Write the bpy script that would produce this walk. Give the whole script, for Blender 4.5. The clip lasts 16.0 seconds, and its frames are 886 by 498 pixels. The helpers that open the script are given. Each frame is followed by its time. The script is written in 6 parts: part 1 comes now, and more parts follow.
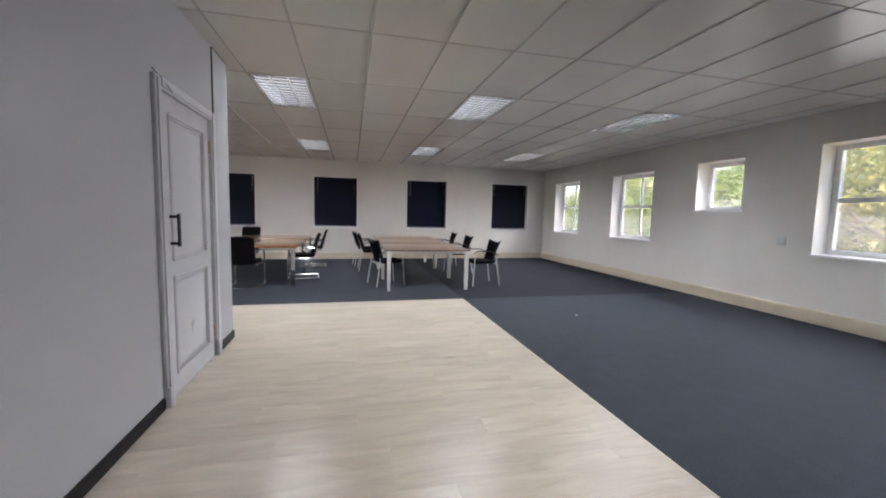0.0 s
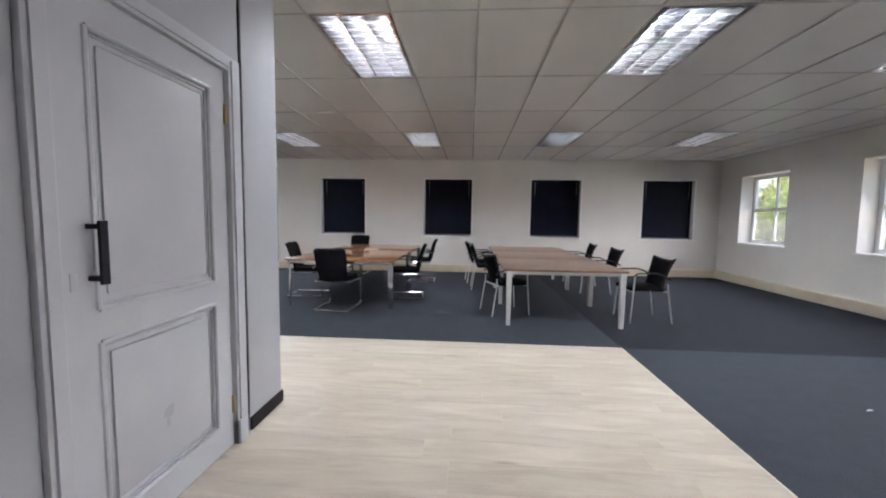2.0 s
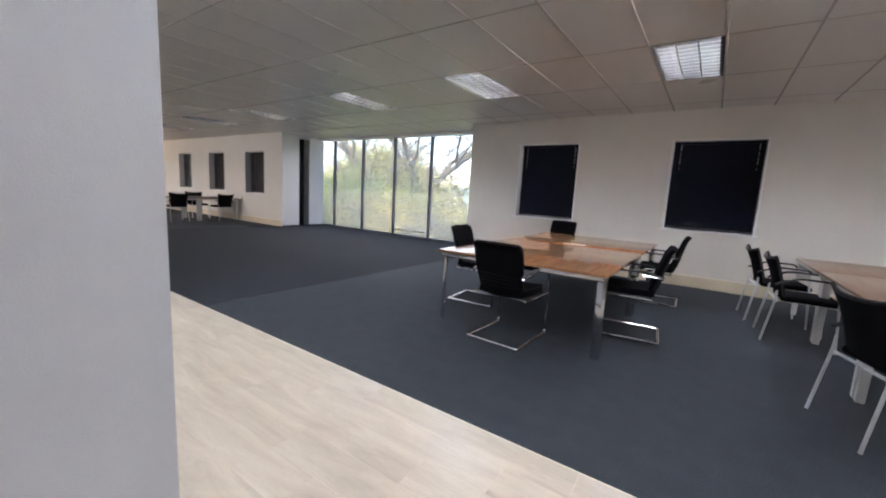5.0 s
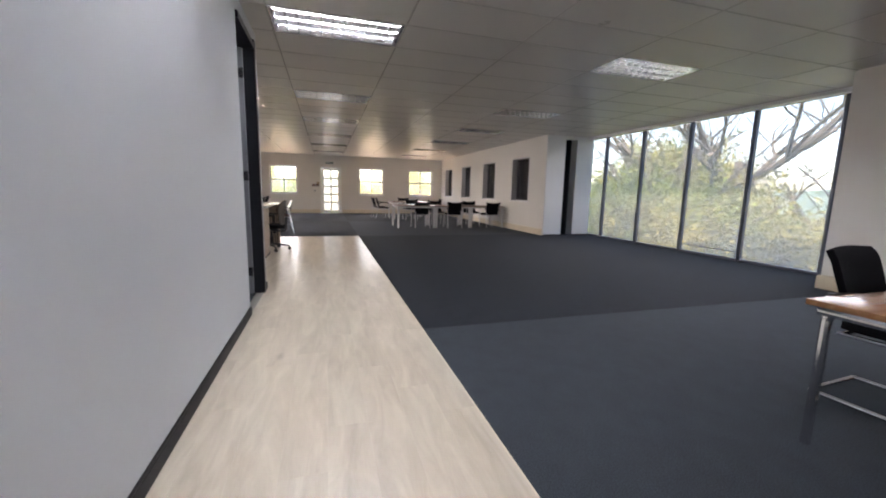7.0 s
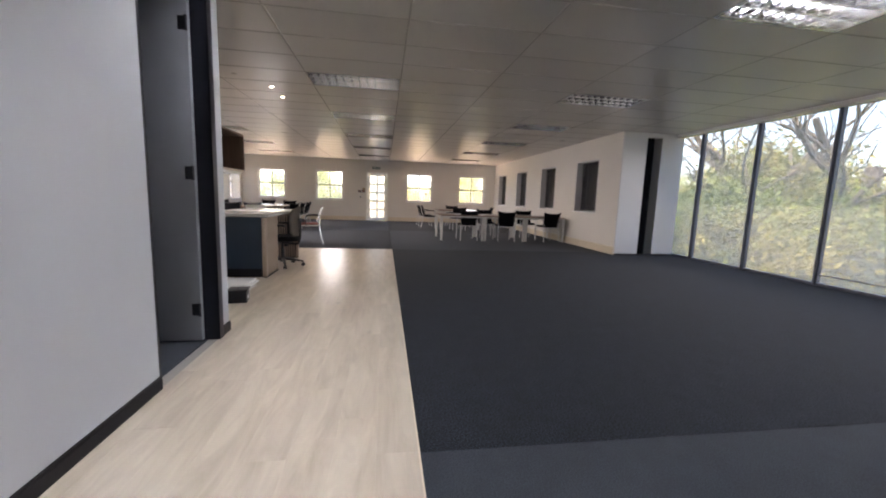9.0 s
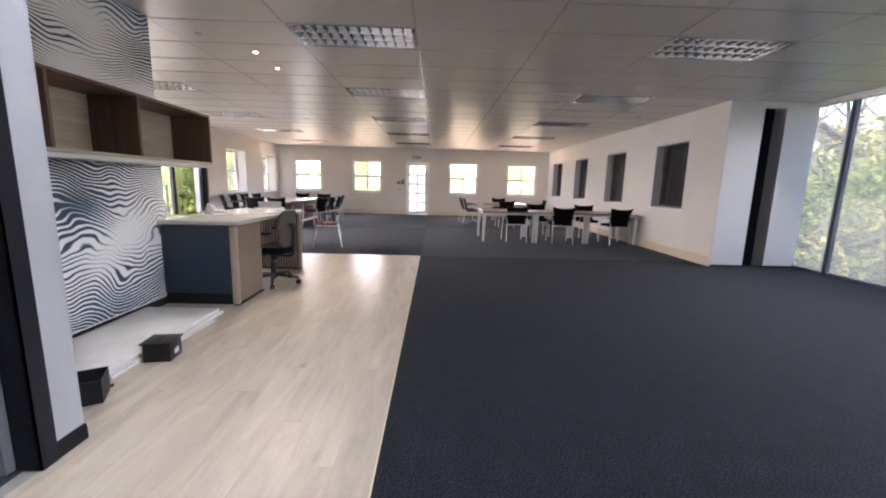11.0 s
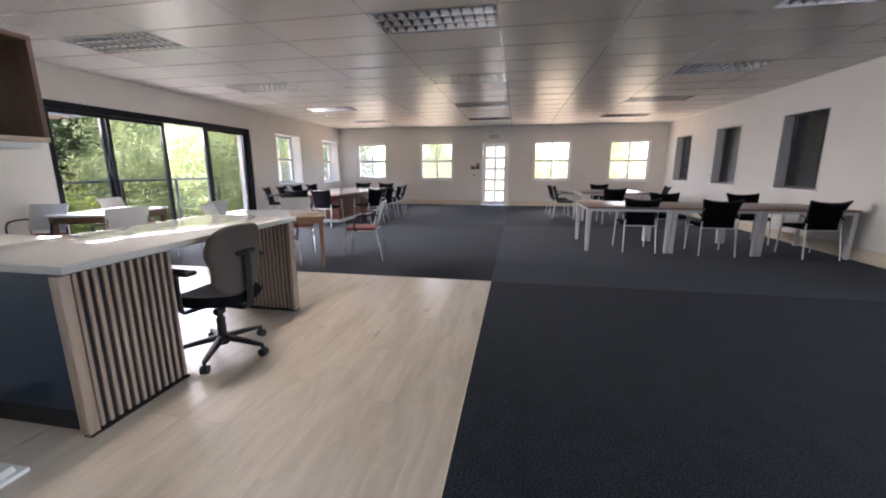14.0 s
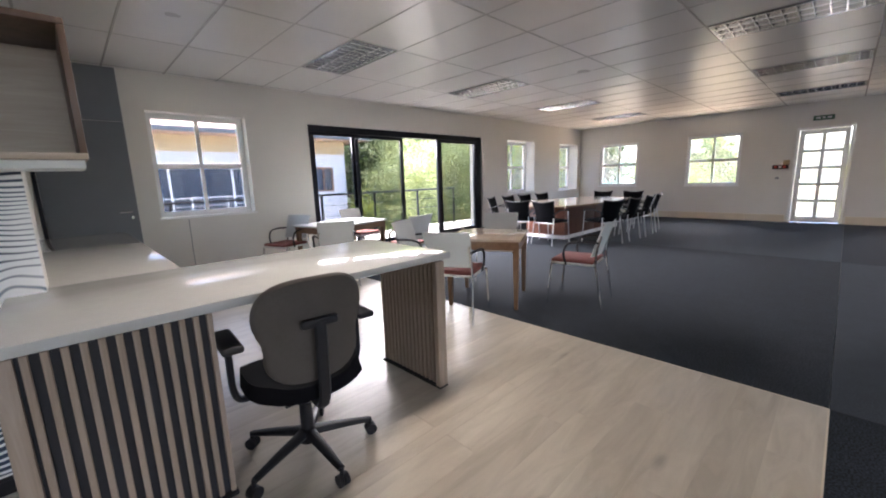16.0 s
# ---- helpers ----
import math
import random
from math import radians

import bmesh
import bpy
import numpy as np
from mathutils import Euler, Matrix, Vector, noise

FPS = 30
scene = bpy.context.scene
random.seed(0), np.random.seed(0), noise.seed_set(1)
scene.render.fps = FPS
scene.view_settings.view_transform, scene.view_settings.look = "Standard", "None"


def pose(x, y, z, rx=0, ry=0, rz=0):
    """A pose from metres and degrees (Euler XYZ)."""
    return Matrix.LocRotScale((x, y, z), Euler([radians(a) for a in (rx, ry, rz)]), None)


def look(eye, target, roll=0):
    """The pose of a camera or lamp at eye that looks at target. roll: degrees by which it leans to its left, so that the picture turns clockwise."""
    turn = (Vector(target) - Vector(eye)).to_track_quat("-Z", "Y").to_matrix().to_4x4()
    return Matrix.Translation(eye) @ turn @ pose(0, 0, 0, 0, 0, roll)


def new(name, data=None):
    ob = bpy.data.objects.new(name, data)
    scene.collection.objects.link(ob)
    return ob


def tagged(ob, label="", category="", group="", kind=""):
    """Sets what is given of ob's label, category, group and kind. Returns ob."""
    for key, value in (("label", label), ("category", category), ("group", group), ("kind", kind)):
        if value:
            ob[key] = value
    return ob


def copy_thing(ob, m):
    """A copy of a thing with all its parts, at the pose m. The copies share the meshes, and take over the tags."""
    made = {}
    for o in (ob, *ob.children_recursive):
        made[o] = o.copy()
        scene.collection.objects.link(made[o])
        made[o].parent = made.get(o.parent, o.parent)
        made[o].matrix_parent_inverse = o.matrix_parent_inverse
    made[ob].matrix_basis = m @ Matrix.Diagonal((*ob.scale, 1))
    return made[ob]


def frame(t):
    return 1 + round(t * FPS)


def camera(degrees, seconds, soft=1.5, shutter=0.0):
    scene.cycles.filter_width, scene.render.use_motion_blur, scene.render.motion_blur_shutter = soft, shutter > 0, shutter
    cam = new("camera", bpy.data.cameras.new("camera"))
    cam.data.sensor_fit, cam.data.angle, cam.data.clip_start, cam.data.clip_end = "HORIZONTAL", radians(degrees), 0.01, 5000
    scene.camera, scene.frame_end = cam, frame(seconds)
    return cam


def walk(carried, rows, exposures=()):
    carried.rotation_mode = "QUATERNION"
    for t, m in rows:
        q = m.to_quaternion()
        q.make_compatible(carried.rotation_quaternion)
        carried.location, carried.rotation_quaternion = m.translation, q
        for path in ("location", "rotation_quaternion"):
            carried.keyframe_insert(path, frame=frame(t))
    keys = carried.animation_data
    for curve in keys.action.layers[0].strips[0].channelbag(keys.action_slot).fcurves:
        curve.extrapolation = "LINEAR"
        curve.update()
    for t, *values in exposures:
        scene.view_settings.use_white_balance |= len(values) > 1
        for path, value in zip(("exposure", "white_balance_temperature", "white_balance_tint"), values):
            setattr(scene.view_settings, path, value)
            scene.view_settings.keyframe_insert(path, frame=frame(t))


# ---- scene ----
cam = camera(97.8, 16.0, soft=2.0)
PATH = [
    (0, (-0.486, 0.94, 1.304), (-0.022, 2.877, 1.123), 1.3),
    (0.5, (-0.394, 1.357, 1.333), (-0.117, 3.331, 1.171), -0.0),
    (1, (-0.33, 1.789, 1.32), (-0.153, 3.776, 1.181), -0.3),
    (1.5, (-0.32, 2.217, 1.29), (-0.333, 4.212, 1.141), 0.0),
    (2, (-0.357, 2.644, 1.288), (-0.494, 4.633, 1.131), 0.8),
    (2.5, (-0.389, 3.059, 1.275), (-0.575, 5.04, 1.076), 1.4),
    (3, (-0.452, 3.498, 1.258), (-0.787, 5.46, 1.064), 1.8),
    (3.2, (-0.493, 3.646, 1.262), (-0.881, 5.594, 1.035), 2.0),
    (5.5, (-1.008, 5.186, 1.202), (-2.402, 6.589, 0.903), 2.6),
    (6, (-1.247, 5.45, 1.168), (-2.897, 6.534, 0.848), 1.3),
    (6.5, (-1.526, 5.668, 1.157), (-3.337, 6.46, 0.853), 1.0),
    (7, (-1.825, 5.853, 1.136), (-3.718, 6.427, 0.842), 1.3),
    (7.5, (-2.155, 5.995, 1.144), (-4.084, 6.445, 0.87), 1.6),
    (8, (-2.527, 6.152, 1.173), (-4.461, 6.583, 0.9), 2.0),
    (8.5, (-2.88, 6.31, 1.165), (-4.836, 6.654, 0.926), 1.9),
    (9, (-3.238, 6.43, 1.138), (-5.197, 6.732, 0.875), 2.0),
    (11.3, (-5.061, 6.86, 1.25), (-7.033, 6.889, 0.914), 1.3),
    (11.5, (-5.235, 6.867, 1.224), (-7.204, 6.898, 0.873), 1.1),
    (12, (-5.69, 6.88, 1.226), (-7.657, 6.89, 0.864), 1.3),
    (12.5, (-6.118, 6.885, 1.217), (-8.08, 6.872, 0.83), 1.6),
    (13, (-6.505, 6.867, 1.209), (-8.466, 6.809, 0.821), 1.7),
    (13.5, (-6.894, 6.858, 1.243), (-8.85, 6.702, 0.857), 1.1),
    (14, (-7.29, 6.847, 1.253), (-9.215, 6.485, 0.848), -0.1),
    (14.5, (-7.693, 6.811, 1.236), (-9.554, 6.184, 0.853), -0.9),
    (15, (-8.062, 6.751, 1.247), (-9.763, 5.766, 0.88), -1.1),
    (15.5, (-8.415, 6.67, 1.27), (-9.889, 5.37, 0.899), -1.1),
    (16, (-8.804, 6.54, 1.269), (-10.167, 5.121, 0.915), -1.9),
]
walk(cam, [(t, look(eye, target, roll)) for t, eye, target, roll in PATH], exposures=[(0, 4.4, 6700, 18), (1.5, 4.35, 6650, 18), (3.2, 4.25, 6600, 19), (5.5, 4.3, 6800, 20), (7, 4.1, 6900, 21), (9, 4.07, 7000, 23), (11.5, 4.58, 6500, 24), (12.5, 4.42, 6350, 23), (13.5, 4.35, 6250, 22), (16, 4.15, 6200, 19)])

# ---------------------------------------------------------------- world and sun
world = bpy.data.worlds.new("sky")
scene.world = world
world.use_nodes = True
wn = world.node_tree.nodes
sky = wn.new("ShaderNodeTexSky")
sky.sky_type = "NISHITA"
sky.sun_disc = False
sky.sun_elevation = radians(62)
sky.sun_rotation = radians(150)
wn["Background"].inputs["Strength"].default_value = 0.15
world.node_tree.links.new(sky.outputs[0], wn["Background"].inputs["Color"])

sun = new("sun", bpy.data.lights.new("sun", "SUN"))
sun.data.energy = 5.0
sun.data.angle = radians(0.5)
sun.data.color = (1.0, 0.94, 0.84)
SUN_FROM = Vector((math.sin(radians(150)) * math.cos(radians(62)), math.cos(radians(150)) * math.cos(radians(62)), math.sin(radians(62))))
sun.matrix_world = look(tuple(SUN_FROM * 40), (0, 0, 0))


# daylight standing in the openings: broad sky light through the tall glazing and the balcony doors, ground light over the sills
def window_lamp(x, y, z, long, high, aim, tilt, spread, watts, colour):
    """An area lamp; aim: degrees that its beam turns left from north, tilt: degrees above level."""
    lamp = bpy.data.lights.new("window_light", "AREA")
    lamp.shape, lamp.size, lamp.size_y = "RECTANGLE", long, high
    lamp.energy, lamp.color, lamp.spread = watts, colour, radians(spread)
    new("window_light", lamp).matrix_world = pose(x, y, z, 0, 0, aim) @ pose(0, 0, 0, 90 + tilt, 0, 0)


PEACH = (1.0, 0.74, 0.50)
DAY = (1.0, 0.97, 0.93)
window_lamp(-14.0, 0.05, 1.98, 3.9, 0.35, 2, -38, 114, 23.0, DAY)
window_lamp(-8.2, 12.93, 1.35, 5.6, 2.4, 180, -30, 100, 4.2, (0.97, 0.98, 1.0))
for wy, wz, long, high, watts in ((10.74, 1.55, 1.1, 1.2, 1.5), (8.18, 1.55, 1.1, 1.2, 1.5), (6.14, 1.86, 0.7, 0.7, 0.8), (4.10, 1.59, 1.1, 1.2, 1.5)):
    window_lamp(5.60, wy, wz, long, high, 90, -20, 100, watts, (0.96, 0.97, 1.0))
for wy in (1.59, 4.02, 7.99, 10.43):
    window_lamp(-21.15, wy, 0.95, 1.05, 0.1, -90, 48, 75, 0.72, PEACH)
    window_lamp(-21.19, wy, 1.55, 1.0, 1.1, -90, -30, 68, 0.8, DAY)

CEIL = 2.695
X_E, X_W, Y_N, Y_NW, Y_S = 5.387, -21.13, 12.045, 11.543, 0.36


# ---------------------------------------------------------------- materials
def material(name, colour, rough=0.6, metal=0.0, vary=0.08, scale=6.0, grain=0.0, grain_scale=200.0, bump=0.0, bump_scale=150.0, spec=0.5, island=0.0, coords="Object"):
    """A procedural surface: base colour with broad stains and fine grain, and a fine relief."""
    m = bpy.data.materials.new(name)
    m.use_nodes = True
    t = m.node_tree
    b = t.nodes["Principled BSDF"]
    b.inputs["Roughness"].default_value = rough
    b.inputs["Metallic"].default_value = metal
    b.inputs["Specular IOR Level"].default_value = spec
    tc = t.nodes.new("ShaderNodeTexCoord")
    n1 = t.nodes.new("ShaderNodeTexNoise")
    n1.inputs["Scale"].default_value = scale
    n1.inputs["Detail"].default_value = 4
    t.links.new(tc.outputs[coords], n1.inputs["Vector"])
    ramp = t.nodes.new("ShaderNodeMapRange")
    ramp.inputs["From Min"].default_value = 0.3
    ramp.inputs["From Max"].default_value = 0.7
    ramp.inputs["To Min"].default_value = 1 - vary
    ramp.inputs["To Max"].default_value = 1 + vary
    t.links.new(n1.outputs["Fac"], ramp.inputs["Value"])
    value = ramp.outputs[0]
    if grain:
        n2 = t.nodes.new("ShaderNodeTexNoise")
        n2.inputs["Scale"].default_value = grain_scale
        n2.inputs["Detail"].default_value = 5
        t.links.new(tc.outputs[coords], n2.inputs["Vector"])
        r2 = t.nodes.new("ShaderNodeMapRange")
        r2.inputs["From Min"].default_value = 0.38
        r2.inputs["From Max"].default_value = 0.62
        r2.inputs["To Min"].default_value = 1 - grain
        r2.inputs["To Max"].default_value = 1 + grain
        t.links.new(n2.outputs["Fac"], r2.inputs["Value"])
        mul = t.nodes.new("ShaderNodeMath")
        mul.operation = "MULTIPLY"
        t.links.new(value, mul.inputs[0])
        t.links.new(r2.outputs[0], mul.inputs[1])
        value = mul.outputs[0]
    if island:
        geo = t.nodes.new("ShaderNodeNewGeometry")
        r3 = t.nodes.new("ShaderNodeMapRange")
        r3.inputs["To Min"].default_value = 1 - island
        r3.inputs["To Max"].default_value = 1 + island
        t.links.new(geo.outputs["Random Per Island"], r3.inputs["Value"])
        mul = t.nodes.new("ShaderNodeMath")
        mul.operation = "MULTIPLY"
        t.links.new(value, mul.inputs[0])
        t.links.new(r3.outputs[0], mul.inputs[1])
        value = mul.outputs[0]
    vm = t.nodes.new("ShaderNodeVectorMath")
    vm.operation = "SCALE"
    vm.inputs[0].default_value = colour
    t.links.new(value, vm.inputs["Scale"])
    t.links.new(vm.outputs[0], b.inputs["Base Color"])
    rr = t.nodes.new("ShaderNodeMapRange")
    rr.inputs["To Min"].default_value = max(0.02, rough - 0.06)
    rr.inputs["To Max"].default_value = min(1, rough + 0.06)
    t.links.new(n1.outputs["Fac"], rr.inputs["Value"])
    t.links.new(rr.outputs[0], b.inputs["Roughness"])
    if bump:
        n3 = t.nodes.new("ShaderNodeTexNoise")
        n3.inputs["Scale"].default_value = bump_scale
        n3.inputs["Detail"].default_value = 3
        t.links.new(tc.outputs[coords], n3.inputs["Vector"])
        bp = t.nodes.new("ShaderNodeBump")
        bp.inputs["Strength"].default_value = bump
        bp.inputs["Distance"].default_value = 0.004
        t.links.new(n3.outputs["Fac"], bp.inputs["Height"])
        t.links.new(bp.outputs[0], b.inputs["Normal"])
    return m


def emitter(name, colour, strength):
    m = bpy.data.materials.new(name)
    m.use_nodes = True
    b = m.node_tree.nodes["Principled BSDF"]
    b.inputs["Base Color"].default_value = (*colour, 1)
    b.inputs["Emission Color"].default_value = (*colour, 1)
    b.inputs["Emission Strength"].default_value = strength
    return m


def wood(name, dark, light, rough=0.4, axis=0, stretch=14.0, scale=2.2, coat=0.0, by_object=False, contrast=1.0, knots=0.0):
    """Wood with grain along one axis (0 x, 1 y, 2 z)."""
    m = bpy.data.materials.new(name)
    m.use_nodes = True
    t = m.node_tree
    b = t.nodes["Principled BSDF"]
    b.inputs["Roughness"].default_value = rough
    b.inputs["Coat Weight"].default_value = coat
    b.inputs["Coat Roughness"].default_value = 0.08
    tc = t.nodes.new("ShaderNodeTexCoord")
    mp = t.nodes.new("ShaderNodeMapping")
    s = [scale * stretch] * 3
    s[axis] = scale
    mp.inputs["Scale"].default_value = s
    t.links.new(tc.outputs["Object"], mp.inputs["Vector"])
    vec = mp.outputs[0]
    if by_object:
        info = t.nodes.new("ShaderNodeObjectInfo")
        add = t.nodes.new("ShaderNodeVectorMath")
        add.operation = "MULTIPLY_ADD"
        comb = t.nodes.new("ShaderNodeCombineXYZ")
        for k in ("X", "Y", "Z"):
            t.links.new(info.outputs["Random"], comb.inputs[k])
        add.inputs[1].default_value = (37, 53, 11)
        t.links.new(comb.outputs[0], add.inputs[0])
        t.links.new(vec, add.inputs[2])
        vec = add.outputs[0]
    n = t.nodes.new("ShaderNodeTexNoise")
    n.inputs["Scale"].default_value = 1.0
    n.inputs["Detail"].default_value = 6
    n.inputs["Roughness"].default_value = 0.62
    n.inputs["Distortion"].default_value = 0.7
    t.links.new(vec, n.inputs["Vector"])
    cr = t.nodes.new("ShaderNodeValToRGB")
    cr.color_ramp.elements[0].position = 0.5 - 0.2 / contrast
    cr.color_ramp.elements[0].color = (*dark, 1)
    cr.color_ramp.elements[1].position = 0.5 + 0.2 / contrast
    cr.color_ramp.elements[1].color = (*light, 1)
    t.links.new(n.outputs["Fac"], cr.inputs["Fac"])
    out = cr.outputs[0]
    if by_object:
        r = t.nodes.new("ShaderNodeMapRange")
        r.inputs["To Min"].default_value = 0.94
        r.inputs["To Max"].default_value = 1.04
        t.links.new(info.outputs["Random"], r.inputs["Value"])
        vm = t.nodes.new("ShaderNodeVectorMath")
        vm.operation = "SCALE"
        t.links.new(out, vm.inputs[0])
        t.links.new(r.outputs[0], vm.inputs["Scale"])
        out = vm.outputs[0]
    if knots:
        far = t.nodes.new("ShaderNodeVectorMath")
        far.operation = "MULTIPLY"
        far.inputs[1].default_value = (0.7, 0.32, 0.32)
        t.links.new(vec, far.inputs[0])
        vo = t.nodes.new("ShaderNodeTexVoronoi")
        vo.inputs["Scale"].default_value = 1.0
        t.links.new(far.outputs[0], vo.inputs["Vector"])
        spot = t.nodes.new("ShaderNodeMapRange")
        spot.interpolation_type = "SMOOTHSTEP"
        spot.inputs["From Min"].default_value = 0.02
        spot.inputs["From Max"].default_value = 0.12
        spot.inputs["To Min"].default_value = 1 - knots
        spot.inputs["To Max"].default_value = 1.0
        t.links.new(vo.outputs["Distance"], spot.inputs["Value"])
        vk = t.nodes.new("ShaderNodeVectorMath")
        vk.operation = "SCALE"
        t.links.new(out, vk.inputs[0])
        t.links.new(spot.outputs[0], vk.inputs["Scale"])
        out = vk.outputs[0]
    t.links.new(out, b.inputs["Base Color"])
    bp = t.nodes.new("ShaderNodeBump")
    bp.inputs["Strength"].default_value = 0.12
    bp.inputs["Distance"].default_value = 0.002
    t.links.new(n.outputs["Fac"], bp.inputs["Height"])
    t.links.new(bp.outputs[0], b.inputs["Normal"])
    return m


def glass(name, haze=0.0, tint=(0.96, 0.98, 0.98)):
    """Thin window glass: mostly clear, with gloss, and with a pale translucent veil mixed in where haze is given."""
    m = bpy.data.materials.new(name)
    m.use_nodes = True
    t = m.node_tree
    out = t.nodes["Material Output"]
    t.nodes.remove(t.nodes["Principled BSDF"])
    tr = t.nodes.new("ShaderNodeBsdfTransparent")
    tr.inputs[0].default_value = (*tint, 1)
    gl = t.nodes.new("ShaderNodeBsdfGlossy")
    gl.inputs["Roughness"].default_value = 0.02
    lw = t.nodes.new("ShaderNodeLayerWeight")
    lw.inputs["Blend"].default_value = 0.5
    pw = t.nodes.new("ShaderNodeMath")
    pw.operation = "POWER"
    pw.inputs[1].default_value = 4.0
    t.links.new(lw.outputs["Facing"], pw.inputs[0])
    fr = t.nodes.new("ShaderNodeMath")
    fr.operation = "MULTIPLY_ADD"
    fr.inputs[1].default_value = 0.35
    fr.inputs[2].default_value = 0.02
    t.links.new(pw.outputs[0], fr.inputs[0])
    mix = t.nodes.new("ShaderNodeMixShader")
    t.links.new(fr.outputs[0], mix.inputs[0])
    t.links.new(tr.outputs[0], mix.inputs[1])
    t.links.new(gl.outputs[0], mix.inputs[2])
    last = mix.outputs[0]
    if haze:
        df = t.nodes.new("ShaderNodeBsdfTranslucent")
        df.inputs[0].default_value = (1.0, 0.97, 0.90, 1)
        m2 = t.nodes.new("ShaderNodeMixShader")
        m2.inputs[0].default_value = haze
        t.links.new(last, m2.inputs[1])
        t.links.new(df.outputs[0], m2.inputs[2])
        last = m2.outputs[0]
    t.links.new(last, out.inputs["Surface"])
    return m


def carpet(name, colour, grain, size, mottle):
    m = material(name, colour, rough=0.95, vary=mottle, scale=7.0, grain=grain, grain_scale=size, bump=0.12, bump_scale=320, spec=0.15)
    b = m.node_tree.nodes["Principled BSDF"]
    b.inputs["Sheen Weight"].default_value = 0.03
    b.inputs["Sheen Roughness"].default_value = 0.6
    b.inputs["Sheen Tint"].default_value = (0.9, 0.95, 1.0, 1)
    return m


def mural_paint(name):
    """White wallpaper printed with navy wave lines that swell and thin."""
    m = bpy.data.materials.new(name)
    m.use_nodes = True
    t = m.node_tree
    b = t.nodes["Principled BSDF"]
    b.inputs["Roughness"].default_value = 0.55
    tc = t.nodes.new("ShaderNodeTexCoord")
    def field(scale, detail, sx, shift):
        mp = t.nodes.new("ShaderNodeMapping")
        mp.inputs["Scale"].default_value = (sx, 1.0, 1.0)
        mp.inputs["Location"].default_value = (shift, 0.0, shift)
        t.links.new(tc.outputs["Object"], mp.inputs["Vector"])
        n = t.nodes.new("ShaderNodeTexNoise")
        n.inputs["Scale"].default_value = scale
        n.inputs["Detail"].default_value = detail
        t.links.new(mp.outputs[0], n.inputs["Vector"])
        return n.outputs["Fac"]

    big, mid = field(1.3, 0.8, 0.8, 0.0), field(3.4, 1.5, 0.8, 3.1)
    swell, tone = field(1.7, 1.0, 0.5, 7.7), field(1.9, 1.0, 0.6, 12.3)
    sep = t.nodes.new("ShaderNodeSeparateXYZ")
    t.links.new(tc.outputs["Object"], sep.inputs[0])

    def calc(op, a, c):
        n = t.nodes.new("ShaderNodeMath")
        n.operation = op
        for i, v in enumerate((a, c)):
            if isinstance(v, (int, float)):
                n.inputs[i].default_value = v
            else:
                t.links.new(v, n.inputs[i])
        return n.outputs[0]

    h = calc("ADD", sep.outputs["Z"], calc("MULTIPLY", big, 1.0))
    h = calc("ADD", h, calc("MULTIPLY", mid, 0.23))
    wave = calc("SINE", calc("MULTIPLY", h, 185.0), 0.0)
    width = calc("SUBTRACT", calc("MULTIPLY", swell, 7.0), 3.2)
    ink = t.nodes.new("ShaderNodeMapRange")
    ink.inputs["From Min"].default_value = -0.35
    ink.inputs["From Max"].default_value = 0.35
    t.links.new(calc("SUBTRACT", wave, width), ink.inputs["Value"])
    navy = t.nodes.new("ShaderNodeValToRGB")
    navy.color_ramp.elements[0].position = 0.42
    navy.color_ramp.elements[0].color = (0.016, 0.030, 0.058, 1)
    navy.color_ramp.elements[1].position = 0.68
    navy.color_ramp.elements[1].color = (0.035, 0.10, 0.17, 1)
    t.links.new(tone, navy.inputs["Fac"])
    mix = t.nodes.new("ShaderNodeMix")
    mix.data_type = "RGBA"
    t.links.new(ink.outputs[0], mix.inputs["Factor"])
    mix.inputs["A"].default_value = (0.83, 0.83, 0.82, 1)
    t.links.new(navy.outputs[0], mix.inputs["B"])
    t.links.new(mix.outputs["Result"], b.inputs["Base Color"])
    return m


